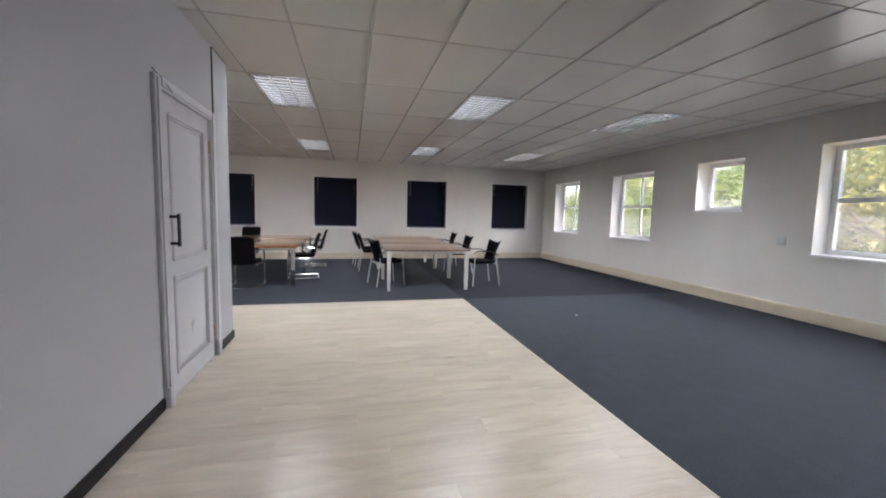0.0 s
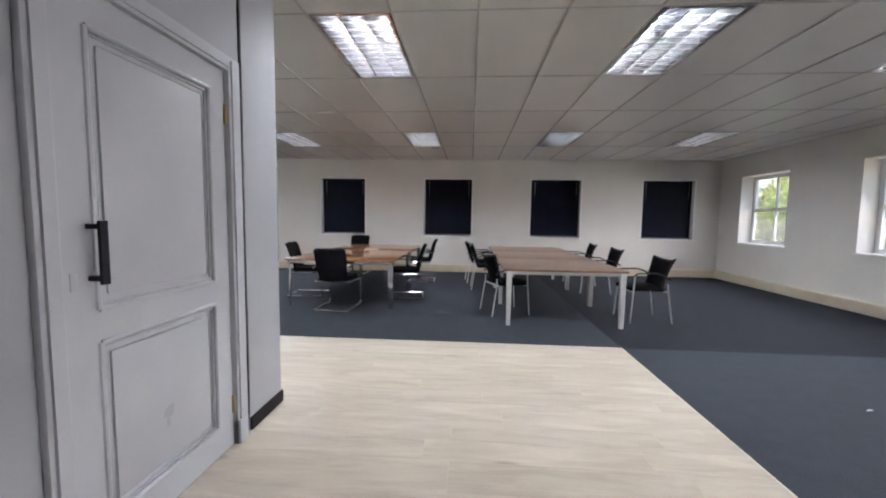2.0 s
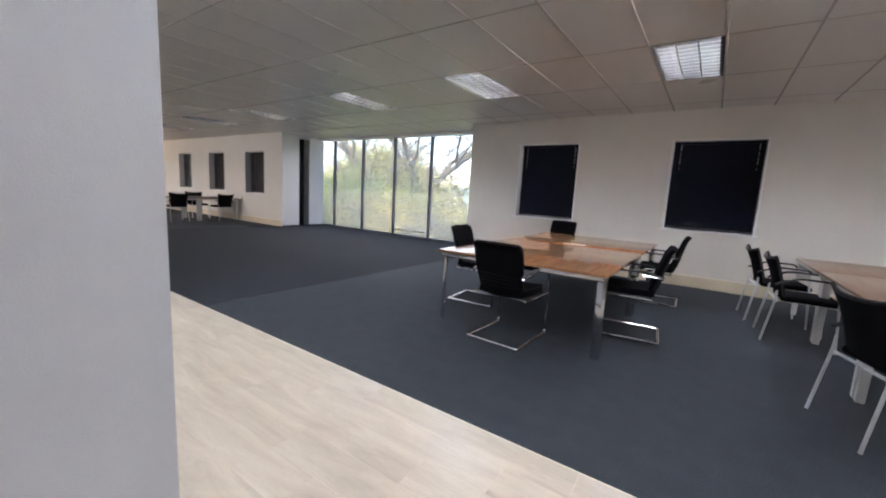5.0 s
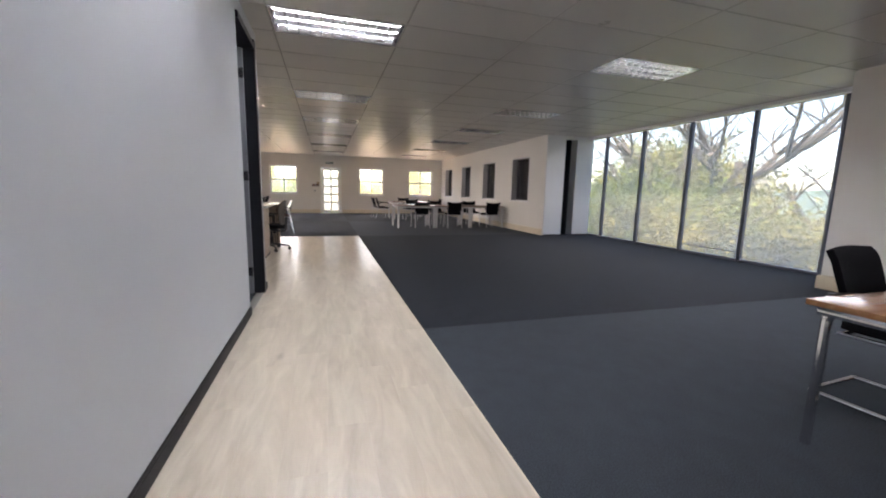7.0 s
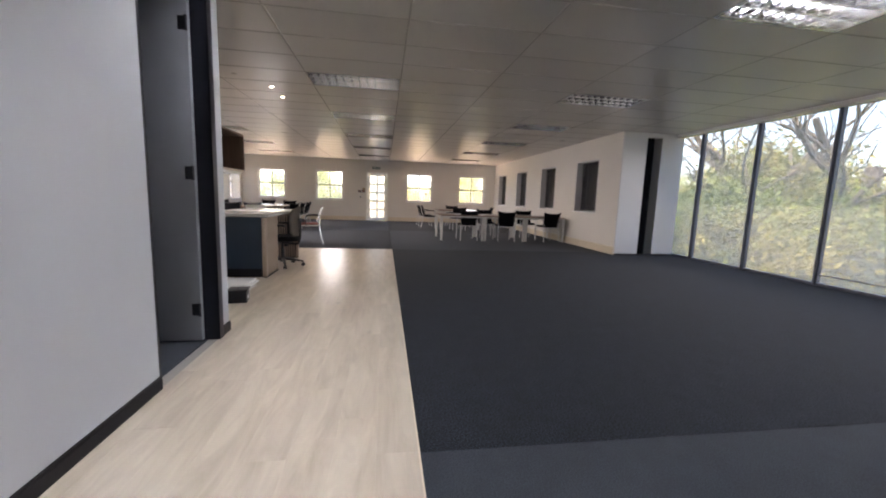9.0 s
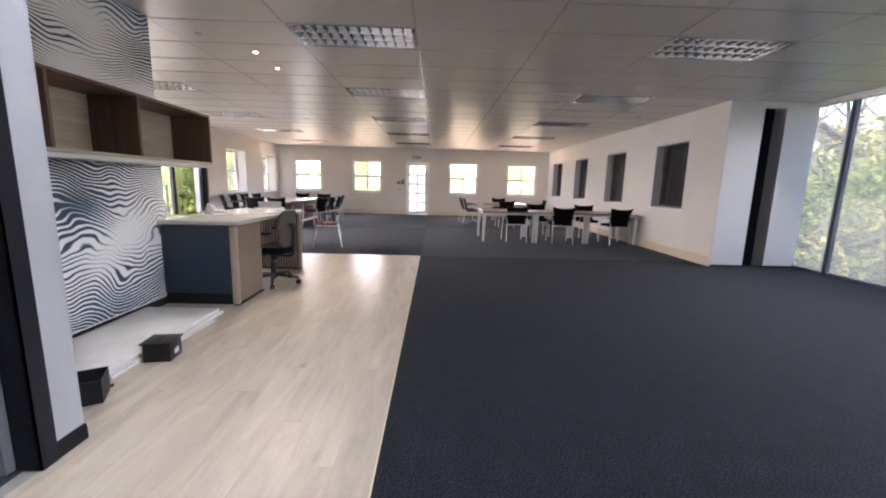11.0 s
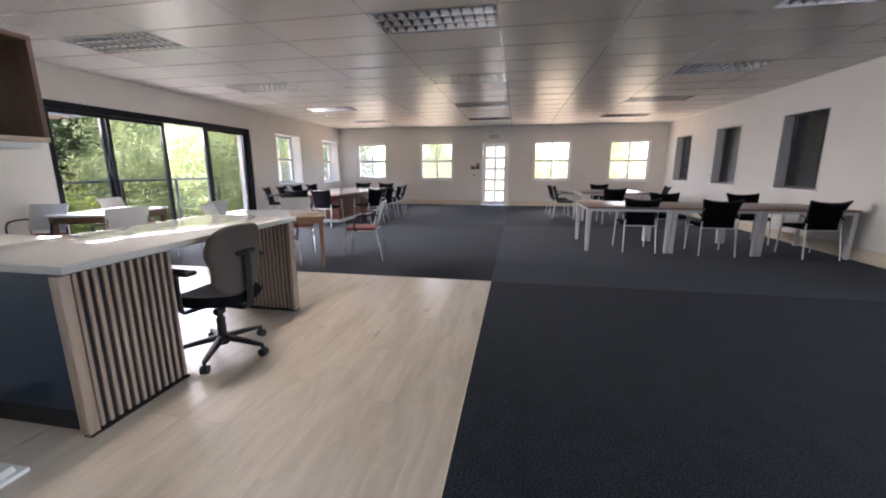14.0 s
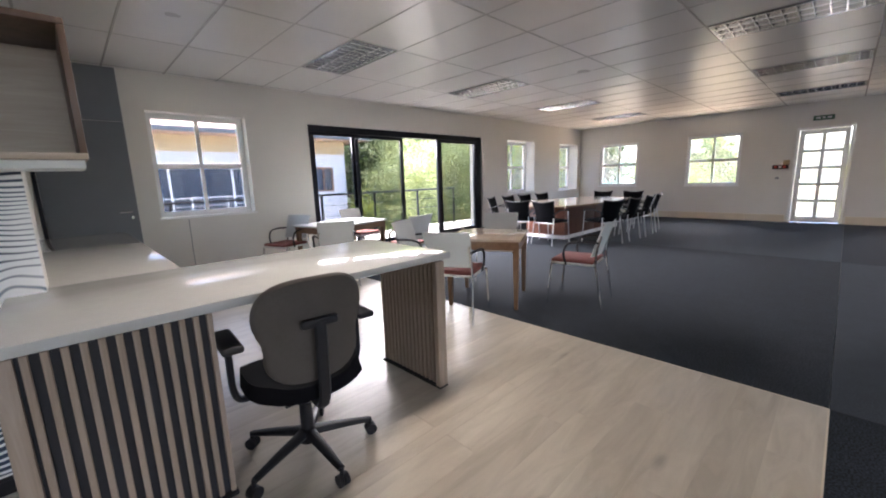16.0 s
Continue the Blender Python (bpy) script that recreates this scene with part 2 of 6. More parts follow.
def leaf_paint(name, a, c):
    m = bpy.data.materials.new(name)
    m.use_nodes = True
    t = m.node_tree
    b = t.nodes["Principled BSDF"]
    b.inputs["Roughness"].default_value = 0.55
    geo = t.nodes.new("ShaderNodeNewGeometry")
    cr = t.nodes.new("ShaderNodeValToRGB")
    cr.color_ramp.elements[0].color = (*a, 1)
    cr.color_ramp.elements[1].color = (*c, 1)
    tc = t.nodes.new("ShaderNodeTexCoord")
    n = t.nodes.new("ShaderNodeTexNoise")
    n.inputs["Scale"].default_value = 0.9
    n.inputs["Detail"].default_value = 2
    t.links.new(tc.outputs["Object"], n.inputs["Vector"])
    mr = t.nodes.new("ShaderNodeMapRange")
    mr.inputs["From Min"].default_value = 0.34
    mr.inputs["From Max"].default_value = 0.66
    mr.inputs["To Min"].default_value = -0.25
    mr.inputs["To Max"].default_value = 0.65
    t.links.new(n.outputs["Fac"], mr.inputs["Value"])
    add = t.nodes.new("ShaderNodeMath")
    add.operation = "MULTIPLY_ADD"
    add.use_clamp = True
    add.inputs[1].default_value = 0.6
    t.links.new(geo.outputs["Random Per Island"], add.inputs[0])
    t.links.new(mr.outputs[0], add.inputs[2])
    t.links.new(add.outputs[0], cr.inputs["Fac"])
    t.links.new(cr.outputs[0], b.inputs["Base Color"])
    tl = t.nodes.new("ShaderNodeBsdfTranslucent")
    t.links.new(cr.outputs[0], tl.inputs[0])
    mix = t.nodes.new("ShaderNodeMixShader")
    mix.inputs[0].default_value = 0.45
    t.links.new(b.outputs[0], mix.inputs[1])
    t.links.new(tl.outputs[0], mix.inputs[2])
    t.links.new(mix.outputs[0], t.nodes["Material Output"].inputs["Surface"])
    return m


M_WALL = material("wall_paint", (0.73, 0.705, 0.655), rough=0.62, vary=0.025, scale=1.6, bump=0.12, bump_scale=240)
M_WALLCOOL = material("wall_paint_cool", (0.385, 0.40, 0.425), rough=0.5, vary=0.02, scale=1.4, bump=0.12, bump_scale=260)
M_PILLAR = material("pillar_paint", (0.60, 0.605, 0.61), rough=0.55, vary=0.02, scale=2, bump=0.1)
M_CEIL = material("ceiling_tile", (0.60, 0.58, 0.555), rough=0.30, vary=0.03, scale=1.5, island=0.03, spec=0.5)
M_TBAR = material("ceiling_bar", (0.56, 0.545, 0.52), rough=0.13, vary=0.03, scale=3, spec=0.8)
M_TRIM = material("cream_trunking", (0.66, 0.58, 0.44), rough=0.45, vary=0.05, scale=4)
M_BLACKTRIM = material("black_skirting", (0.012, 0.011, 0.013), rough=0.5, vary=0.1, scale=6, spec=0.2)
M_WHITEPAINT = material("white_gloss_paint", (0.86, 0.86, 0.85), rough=0.35, vary=0.03, scale=5)
M_DOORPAINT = material("grey_gloss_paint", (0.50, 0.52, 0.555), rough=0.30, vary=0.03, scale=3, bump=0.05, bump_scale=60)
M_GREYDOOR = material("dark_grey_door", (0.16, 0.175, 0.195), rough=0.5, vary=0.04, scale=3)
M_BLACKMETAL = material("black_metal", (0.008, 0.009, 0.014), rough=0.38, vary=0.1, scale=9, spec=0.25)
M_ALU = material("dark_aluminium", (0.09, 0.10, 0.13), rough=0.4, metal=0.3, vary=0.06, scale=8)
M_BLIND = material("black_blind", (0.003, 0.0045, 0.016), rough=0.34, vary=0.08, scale=9, spec=0.2)
M_BLINDGREY = material("charcoal_blind", (0.022, 0.021, 0.026), rough=0.26, vary=0.08, scale=9, spec=0.65)
M_CORD = material("white_cord", (0.7, 0.7, 0.7), rough=0.6, vary=0.05)
M_CHROME = material("chrome", (0.75, 0.76, 0.78), rough=0.12, metal=1.0, vary=0.04, scale=20)
M_SILVER = material("silver_paint", (0.68, 0.69, 0.70), rough=0.33, metal=0.35, vary=0.05, scale=14)
M_TABLELEG = material("white_table_leg", (0.70, 0.70, 0.68), rough=0.38, vary=0.04, scale=9)
M_BLACKFAB = material("black_fabric", (0.006, 0.006, 0.0075), rough=0.9, vary=0.12, scale=12, grain=0.3, grain_scale=400, bump=0.3, bump_scale=400, spec=0.06)
M_BLACKPLAS = material("black_plastic", (0.008, 0.008, 0.010), spec=0.35, rough=0.45, vary=0.1, scale=15, bump=0.1, bump_scale=300)
M_GREYFAB = material("grey_brown_fabric", (0.085, 0.075, 0.066), rough=0.9, vary=0.07, scale=9, grain=0.2, grain_scale=500, bump=0.4, bump_scale=500, spec=0.15)
M_WHITEPLAS = material("white_plastic", (0.62, 0.64, 0.62), rough=0.4, vary=0.03, scale=7)
M_REDSEAT = material("red_fabric", (0.19, 0.055, 0.045), rough=0.85, vary=0.1, scale=12, grain=0.25, grain_scale=350, bump=0.3, bump_scale=400)
M_NAVY = material("navy_lacquer", (0.011, 0.024, 0.042), rough=0.30, vary=0.06, scale=2.5)
M_QUARTZ = material("white_quartz", (0.47, 0.47, 0.445), rough=0.09, vary=0.02, scale=12, grain=0.03, grain_scale=300, spec=0.10)
M_SLATBACK = material("dark_backing", (0.010, 0.010, 0.014), rough=0.7, vary=0.1)
M_BOARD = material("white_board", (0.72, 0.73, 0.71), rough=0.5, vary=0.05, scale=6)
M_LABEL = material("paper_label", (0.7, 0.7, 0.7), rough=0.7, vary=0.04)
M_BLADE = material("louvre_blade", (0.53, 0.54, 0.56), rough=0.23, metal=1.0, vary=0.03, scale=20)
M_LOUVRE = material("louvre_metal", (0.57, 0.58, 0.60), rough=0.23, metal=1.0, vary=0.03, scale=20)
# Paler metal puts the caught light onto the louvres' lower edges.
M_LIP = material("louvre_lip_glint", (0.86, 0.87, 0.88), rough=0.20, metal=1.0, vary=0.03, scale=20)
M_TRAY = material("luminaire_tray", (0.55, 0.56, 0.58), rough=0.12, metal=1.0, vary=0.05, scale=10)
M_TUBE = emitter("lit_tube", (0.86, 0.94, 1.0), 5.4)
M_TUBEOFF = material("unlit_tube", (0.75, 0.76, 0.76), rough=0.25, vary=0.02)
M_DOWN = emitter("downlight_lens", (1.0, 0.86, 0.66), 5.0)
M_EXIT = material("exit_sign_green", (0.04, 0.12, 0.08), rough=0.4, vary=0.05)
M_BRASS = material("brass", (0.45, 0.33, 0.16), rough=0.35, metal=0.9, vary=0.05)
M_PANEL = material("fire_panel", (0.30, 0.22, 0.12), rough=0.5, vary=0.1)
M_REDBOX = material("red_call_point", (0.35, 0.03, 0.02), rough=0.4, vary=0.05)
M_GLASS = glass("window_glass", haze=0.0, tint=(0.55, 0.555, 0.55))
# The panes' haze puts washed-out glare into the glass; tint sets view brightness.
M_HAZE = glass("hazed_glass", haze=0.07, tint=(0.40, 0.405, 0.40))
M_VEILED = glass("veiled_glass", haze=0.03, tint=(0.46, 0.465, 0.455))
# Higher tint and haze bring the overexposed view into these panes.
M_BRIGHT = glass("bright_view_glass", haze=0.04, tint=(0.66, 0.665, 0.65))
M_FROST = glass("frosted_glass", haze=0.22, tint=(0.5, 0.5, 0.48))
M_VINYL = wood("vinyl_plank", (0.42, 0.365, 0.285), (0.59, 0.525, 0.425), rough=0.28, axis=0, stretch=5.5, scale=1.7, by_object=True, contrast=1.0, knots=0.35)
M_TABLEWOOD = wood("cherry_veneer", (0.26, 0.115, 0.05), (0.42, 0.21, 0.10), rough=0.2, axis=1, stretch=16, scale=1.5, coat=0.4)
M_TABLEWOODB = wood("walnut_veneer", (0.17, 0.105, 0.07), (0.29, 0.19, 0.135), rough=0.34, axis=1, stretch=16, scale=1.5, coat=0.12)
M_CONFWOOD = wood("pale_maple_top", (0.42, 0.32, 0.23), (0.56, 0.45, 0.34), rough=0.14, axis=0, stretch=12, scale=1.4, coat=0.5)
M_CONFBASE = wood("red_brown_panel", (0.14, 0.055, 0.035), (0.22, 0.09, 0.055), rough=0.35, axis=2, stretch=12, scale=1.4)
M_SLAT = wood("oak_slat", (0.25, 0.185, 0.135), (0.40, 0.315, 0.245), rough=0.5, axis=2, stretch=14, scale=2.0)
M_SHELF = wood("ash_shelf_board", (0.31, 0.25, 0.19), (0.45, 0.38, 0.30), rough=0.45, axis=0, stretch=12, scale=1.8)
M_SHELFDARK = wood("walnut_shelf_board", (0.085, 0.052, 0.036), (0.16, 0.10, 0.07), rough=0.42, axis=2, stretch=12, scale=1.8)
M_CAFETABLE = wood("brown_table_wood", (0.13, 0.07, 0.035), (0.23, 0.13, 0.07), rough=0.35, axis=0, stretch=12, scale=2)
M_CARPET_A = carpet("carpet_dark", (0.0112, 0.0147, 0.0203), 0.85, 112, 0.24)
M_CARPET_B = carpet("carpet_light", (0.034, 0.041, 0.050), 0.3, 170, 0.1)
M_MURAL = mural_paint("wave_mural")
M_GROUND = material("garden_ground", (0.11, 0.095, 0.06), rough=0.95, vary=0.3, scale=0.4, grain=0.3, grain_scale=8)
M_PAVING = material("pale_paving", (0.62, 0.53, 0.43), rough=0.85, vary=0.12, scale=0.8)
M_BARK = material("bark", (0.085, 0.07, 0.055), rough=0.9, vary=0.25, scale=5, bump=0.8, bump_scale=25)
M_LEAF_A = leaf_paint("leaves_green", (0.07, 0.11, 0.018), (0.24, 0.29, 0.045))
M_LEAF_B = leaf_paint("leaves_autumn", (0.17, 0.17, 0.03), (0.40, 0.35, 0.09))
M_LEAF_C = leaf_paint("leaves_bluegreen", (0.03, 0.055, 0.045), (0.09, 0.13, 0.085))
M_LEAF_D = leaf_paint("leaves_dark_green", (0.018, 0.036, 0.012), (0.07, 0.105, 0.03))
M_LEAF_E = leaf_paint("needles_grey_green", (0.10, 0.14, 0.05), (0.30, 0.33, 0.14))
M_FRIEZE = material("tan_plaster", (0.42, 0.33, 0.20), rough=0.85, vary=0.06, scale=2)
M_GUTTER = material("grey_gutter", (0.10, 0.11, 0.13), rough=0.4, vary=0.06, scale=4)
M_SLOT = material("slot_black", (0.004, 0.0045, 0.006), rough=0.95, vary=0.1, scale=4, spec=0.03)
M_HOUSE = material("house_plaster", (0.50, 0.53, 0.58), rough=0.85, vary=0.05, scale=1.2)
M_ROOF = material("clay_roof", (0.44, 0.31, 0.25), rough=0.8, vary=0.12, scale=3)
M_HOUSEGLASS = material("dark_house_glass", (0.065, 0.078, 0.10), rough=0.15, vary=0.1, scale=2)
M_BROWNFRAME = material("brown_window_frame", (0.20, 0.10, 0.06), rough=0.5, vary=0.08)
M_CONCRETE = material("concrete", (0.34, 0.33, 0.31), rough=0.85, vary=0.1, scale=2)
M_POT = material("terracotta", (0.42, 0.22, 0.14), rough=0.8, vary=0.1)
M_FARWOOD = material("far_woods", (0.075, 0.12, 0.10), rough=1.0, vary=0.3, scale=0.06)


# ---------------------------------------------------------------- mesh helpers
def box(bm, x0, y0, z0, x1, y1, z1, m=None):
    xs, ys, zs = sorted((x0, x1)), sorted((y0, y1)), sorted((z0, z1))
    v = [bm.verts.new((x, y, z)) for z in zs for y in ys for x in xs]
    if m is not None:
        for q in v:
            q.co = m @ q.co
    for f in ((0, 2, 3, 1), (4, 5, 7, 6), (0, 1, 5, 4), (2, 6, 7, 3), (0, 4, 6, 2), (1, 3, 7, 5)):
        bm.faces.new([v[i] for i in f])
    return v


def slab(bm, x0, y0, z0, x1, y1, z1, r=0.01, seg=2):
    """A box with rounded edges."""
    n = len(bm.verts)
    box(bm, x0, y0, z0, x1, y1, z1)
    bm.verts.ensure_lookup_table()
    vs = set(bm.verts[n:])
    edges = [e for e in bm.edges if e.verts[0] in vs and e.verts[1] in vs]
    bmesh.ops.bevel(bm, geom=edges, offset=r, segments=seg, profile=0.5, affect="EDGES")


def fillet(pts, r, seg=4):
    """Round the corners of a polyline."""
    pts = [Vector(p) for p in pts]
    out = [pts[0]]
    for a, b, c in zip(pts, pts[1:], pts[2:]):
        da, dc = (a - b), (c - b)
        k = min(r, da.length * 0.45, dc.length * 0.45)
        p, q = b + da.normalized() * k, b + dc.normalized() * k
        for i in range(seg + 1):
            s = i / seg
            out.append((1 - s) ** 2 * p + 2 * s * (1 - s) * b + s * s * q)
    out.append(pts[-1])
    return out


def tube(bm, pts, r, n=8, flat=1.0):
    """A round bar along a polyline; r may be a list."""
    pts = [Vector(p) for p in pts]
    rs = r if isinstance(r, (list, tuple)) else [r] * len(pts)
    rings = []
    up = None
    for i, p in enumerate(pts):
        d = (pts[min(i + 1, len(pts) - 1)] - pts[max(i - 1, 0)]).normalized()
        if up is None:
            up = Vector((0, 0, 1)) if abs(d.z) < 0.9 else Vector((0, 1, 0))
        side = d.cross(up).normalized()
        up = side.cross(d).normalized()
        rings.append([bm.verts.new(p + rs[i] * (math.cos(a) * side + flat * math.sin(a) * up)) for a in (2 * math.pi * k / n for k in range(n))])
    for a, b in zip(rings, rings[1:]):
        for k in range(n):
            bm.faces.new((a[k], a[(k + 1) % n], b[(k + 1) % n], b[k]))
    bm.faces.new(rings[0][::-1])
    bm.faces.new(rings[-1])


def shell(bm, fn, nu, nv, thick):
    """A curved panel fn(u, v) -> point, thickened along its normals."""
    P = [[Vector(fn(i / nu, j / nv)) for j in range(nv + 1)] for i in range(nu + 1)]
    front, back = [], []
    for i in range(nu + 1):
        fr, bk = [], []
        for j in range(nv + 1):
            du = P[min(i + 1, nu)][j] - P[max(i - 1, 0)][j]
            dv = P[i][min(j + 1, nv)] - P[i][max(j - 1, 0)]
            n = du.cross(dv).normalized() * thick / 2
            fr.append(bm.verts.new(P[i][j] + n))
            bk.append(bm.verts.new(P[i][j] - n))
        front.append(fr)
        back.append(bk)
    for i in range(nu):
        for j in range(nv):
            bm.faces.new((front[i][j], front[i + 1][j], front[i + 1][j + 1], front[i][j + 1]))
            bm.faces.new((back[i][j], back[i][j + 1], back[i + 1][j + 1], back[i + 1][j]))
    rim = [(i, 0) for i in range(nu)] + [(nu, j) for j in range(nv)] + [(i, nv) for i in range(nu, 0, -1)] + [(0, j) for j in range(nv, 0, -1)]
    for (a, b), (c, d) in zip(rim, rim[1:] + rim[:1]):
        bm.faces.new((front[a][b], back[a][b], back[c][d], front[c][d]))


def lathe(bm, profile, n=16, centre=(0, 0)):
    rings = []
    for r, z in profile:
        rings.append([bm.verts.new((centre[0] + r * math.cos(2 * math.pi * k / n), centre[1] + r * math.sin(2 * math.pi * k / n), z)) for k in range(n)])
    for a, b in zip(rings, rings[1:]):
        for k in range(n):
            bm.faces.new((a[k], a[(k + 1) % n], b[(k + 1) % n], b[k]))
    bm.faces.new(rings[0][::-1])
    bm.faces.new(rings[-1])


def finish(name, bm, mat, smooth=True):
    me = bpy.data.meshes.new(name)
    bmesh.ops.recalc_face_normals(bm, faces=bm.faces)
    bm.to_mesh(me)
    bm.free()
    for m in (mat if isinstance(mat, (list, tuple)) else [mat]):
        me.materials.append(m)
    if smooth:
        me.shade_smooth()
        me.set_sharp_from_angle(angle=radians(35))
    return me


def thing(name, bm, mat, label, category, group="", kind="", at=None):
    ob = new(name, finish(name, bm, mat))
    if at is not None:
        ob.matrix_world = at
    return tagged(ob, label, category, group, kind)


def base(name, label, category, group="", kind="", at=None):
    ob = new(name)
    ob.empty_display_size = 0.1
    if at is not None:
        ob.matrix_world = at
    return tagged(ob, label, category, group, kind)


def part(name, bm, mat, parent, label=""):
    ob = new(name, finish(name, bm, mat))
    ob.parent = parent
    return tagged(ob, label)


def share(name, me, parent, m):
    """A part on mesh data that other parts use too."""
    ob = new(name, me)
    ob.parent = parent
    ob.matrix_basis = m
    return ob


def B():
    return bmesh.new()


def wall(name, axis, at, thick, u0, u1, mat, openings=(), z0=0.0, z1=CEIL + 0.06):
    """A straight wall with through openings (u0, u1, z0, z1). axis 'x': runs along x with its inner face at y = at, going to at + thick."""
    bm = B()
    cuts = sorted({u0, u1, *[u for o in openings for u in o[:2]]})
    for a, b in zip(cuts, cuts[1:]):
        mid = (a + b) / 2
        o = next((o for o in openings if o[0] < mid < o[1]), None)
        spans = [(z0, z1)] if o is None else [(z0, o[2]), (o[3], z1)]
        for s, e in spans:
            if e - s > 0.002:
                if axis == "x":
                    box(bm, a, at, s, b, at + thick, e)
                else:
                    box(bm, at, a, s, at + thick, b, e)
    bmesh.ops.remove_doubles(bm, verts=bm.verts, dist=0.0005)
    ob = new(name, finish(name, bm, mat, smooth=False))
    return tagged(ob, "painted plaster wall", "wall", kind="structure")


# ---------------------------------------------------------------- walls, floor, ceiling
N_WIN = [(-4.06, -2.92), (-1.49, -0.30), (1.06, 2.26), (3.64, 4.84)]
NW_WIN = [(-20.44, -19.36), (-18.02, -16.93), (-15.60, -14.50), (-13.20, -12.10)]
E_WIN = [(10.13, 11.36, 0.86, 2.25), (7.56, 8.80, 0.86, 2.25), (5.73, 6.55, 1.46, 2.27), (3.48, 4.73, 0.88, 2.30)]
W_WIN = [(1.02, 2.16, 0.89, 2.16), (3.42, 4.62, 0.88, 2.18), (7.38, 8.60, 0.87, 2.17), (9.80, 11.06, 0.86, 2.17)]
S_WIN = [(-10.84, -9.67, 0.885, 2.24), (-18.42, -17.16, 0.85, 2.21), (-20.93, -19.78, 0.82, 2.21)]
S_DOOR = (-16.15, -11.79, 0.03, 2.225)

wall("wall_north", "x", Y_N, 0.28, -5.15, X_E + 0.3, M_WALL, [(a, b, 0.875, 2.255) for a, b in N_WIN])
wall("wall_northwest", "x", Y_NW, 0.30, X_W - 0.3, -11.20, M_WALL, [(a, b, 0.905, 2.19) for a, b in NW_WIN])
wall("wall_east", "y", X_E, 0.36, -1.8, Y_N, M_WALL, [tuple(o) for o in sorted(E_WIN)])
wall("wall_west", "y", X_W, -0.30, Y_S - 0.3, Y_NW, M_WALL, sorted(W_WIN) + [(5.62, 6.56, 0.0, 2.16)])
wall("wall_south", "x", Y_S, -0.40, X_W, -8.57, M_WALL, sorted(S_WIN + [S_DOOR]))
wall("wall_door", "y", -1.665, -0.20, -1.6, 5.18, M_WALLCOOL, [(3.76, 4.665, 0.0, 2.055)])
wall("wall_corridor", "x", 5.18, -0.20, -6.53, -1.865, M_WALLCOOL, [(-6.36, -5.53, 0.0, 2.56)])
wall("wall_return", "y", -6.53, 0.17, 4.165, 4.98, M_WALL)
wall("wall_mural", "x", 4.165, -0.20, -8.69, -6.36, M_WALL)
wall("wall_counter", "y", -8.57, 0.20, Y_S, 3.965, M_WALL)
wall("wall_back", "x", -1.6, -0.2, -1.865, X_E, M_WALL)
wall("wall_bay_east", "y", -5.15, 0.25, Y_N + 0.28, 13.3, M_WALL)
wall("wall_back_room", "x", 2.2, -0.2, -6.36, -1.865, M_WALL)
# the pale pier between the glazing and the west part of the room, with its dark slot
bm = B()
box(bm, -11.175, Y_NW + 0.001, 0, -11.60, 12.10, CEIL)
box(bm, -11.175, 12.46, 0, -11.60, 12.985, CEIL)
box(bm, -11.45, 12.10, 0, -11.60, 12.46, CEIL)
box(bm, -11.175, 12.10, 2.60, -11.45, 12.46, CEIL)
tagged(new("wall_pier", finish("wall_pier", bm, M_PILLAR, False)), "smooth white painted pier", "wall", kind="structure")
# Matt near-black block filling the south part of the slot.
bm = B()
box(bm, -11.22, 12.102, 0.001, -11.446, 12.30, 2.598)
thing("slot_block", bm, M_SLOT, "near-black block set in the pier's slot", "panel")

# structural slab and roof close the place
bm = B()
box(bm, X_W - 0.3, -1.8, -0.30, X_E + 0.3, 13.3, -0.012)
tagged(new("floor_slab", finish("floor_slab", bm, M_CONCRETE, False)), "concrete floor slab", "floor", kind="structure")
# Unseen roof; its overhang is added to keep sun off the glass.
bm = B()
box(bm, X_W - 0.45, -0.35, 2.93, X_E + 0.9, 13.45, 3.1)
tagged(new("roof", finish("roof", bm, M_CONCRETE, False)), "unseen flat roof, its eaves added to block sun", "roof", kind="structure")

# light positions: west edge and south edge of each ceiling cell
XL = [-1.525 + 0.6 * k for k in range(12, 0, -1)] + [-1.525 - 0.6 * k for k in range(0, 18)] + [-11.725 - 0.65 * k for k in range(1, 15)]
XL = sorted([x for x in XL if X_W < x < X_E] + [X_W, X_E])
YL = sorted([5.385 + 1.237 * k for k in range(-5, 7)] + [-1.6, 13.3])
LIT, UNLIT = [], []
for wx in (3.275, 0.875, -1.525, -3.925, -6.325, -9.325, -11.725):
    for sy in (5.385, 9.096):
        (LIT if wx > -7 else UNLIT).append((wx, sy))
LIT += [(3.275, 1.674), (0.875, 1.674)]
for wx in (-14.325, -16.925, -19.525):
    UNLIT += [(wx, 5.385), (wx, 9.096), (wx, 1.674)]
UNLIT += [(-11.725, 1.674)]
CELLS = {(round(x, 2), round(y, 2)) for x, y in LIT + UNLIT}
bm = B()
for xa, xb in zip(XL, XL[1:]):
    for ya, yb in zip(YL, YL[1:]):
        if any(abs(xa - cx) < 0.03 and abs(ya - cy) < 0.03 for cx, cy in CELLS):
            continue
        d = random.uniform(0.0, 0.0025)
        v = [bm.verts.new(p) for p in ((xa + 0.008, ya + 0.008, CEIL + 0.004), (xb - 0.008, ya + 0.008, CEIL + 0.004 + d), (xb - 0.008, yb - 0.008, CEIL + 0.004 + d), (xa + 0.008, yb - 0.008, CEIL + 0.004))]
        w = [bm.verts.new(q.co + Vector((0, 0, 0.02))) for q in v]
        bm.faces.new(v[::-1])
        for k in range(4):
            bm.faces.new((v[k], v[(k + 1) % 4], w[(k + 1) % 4], w[k]))
n_tile = len(bm.faces)
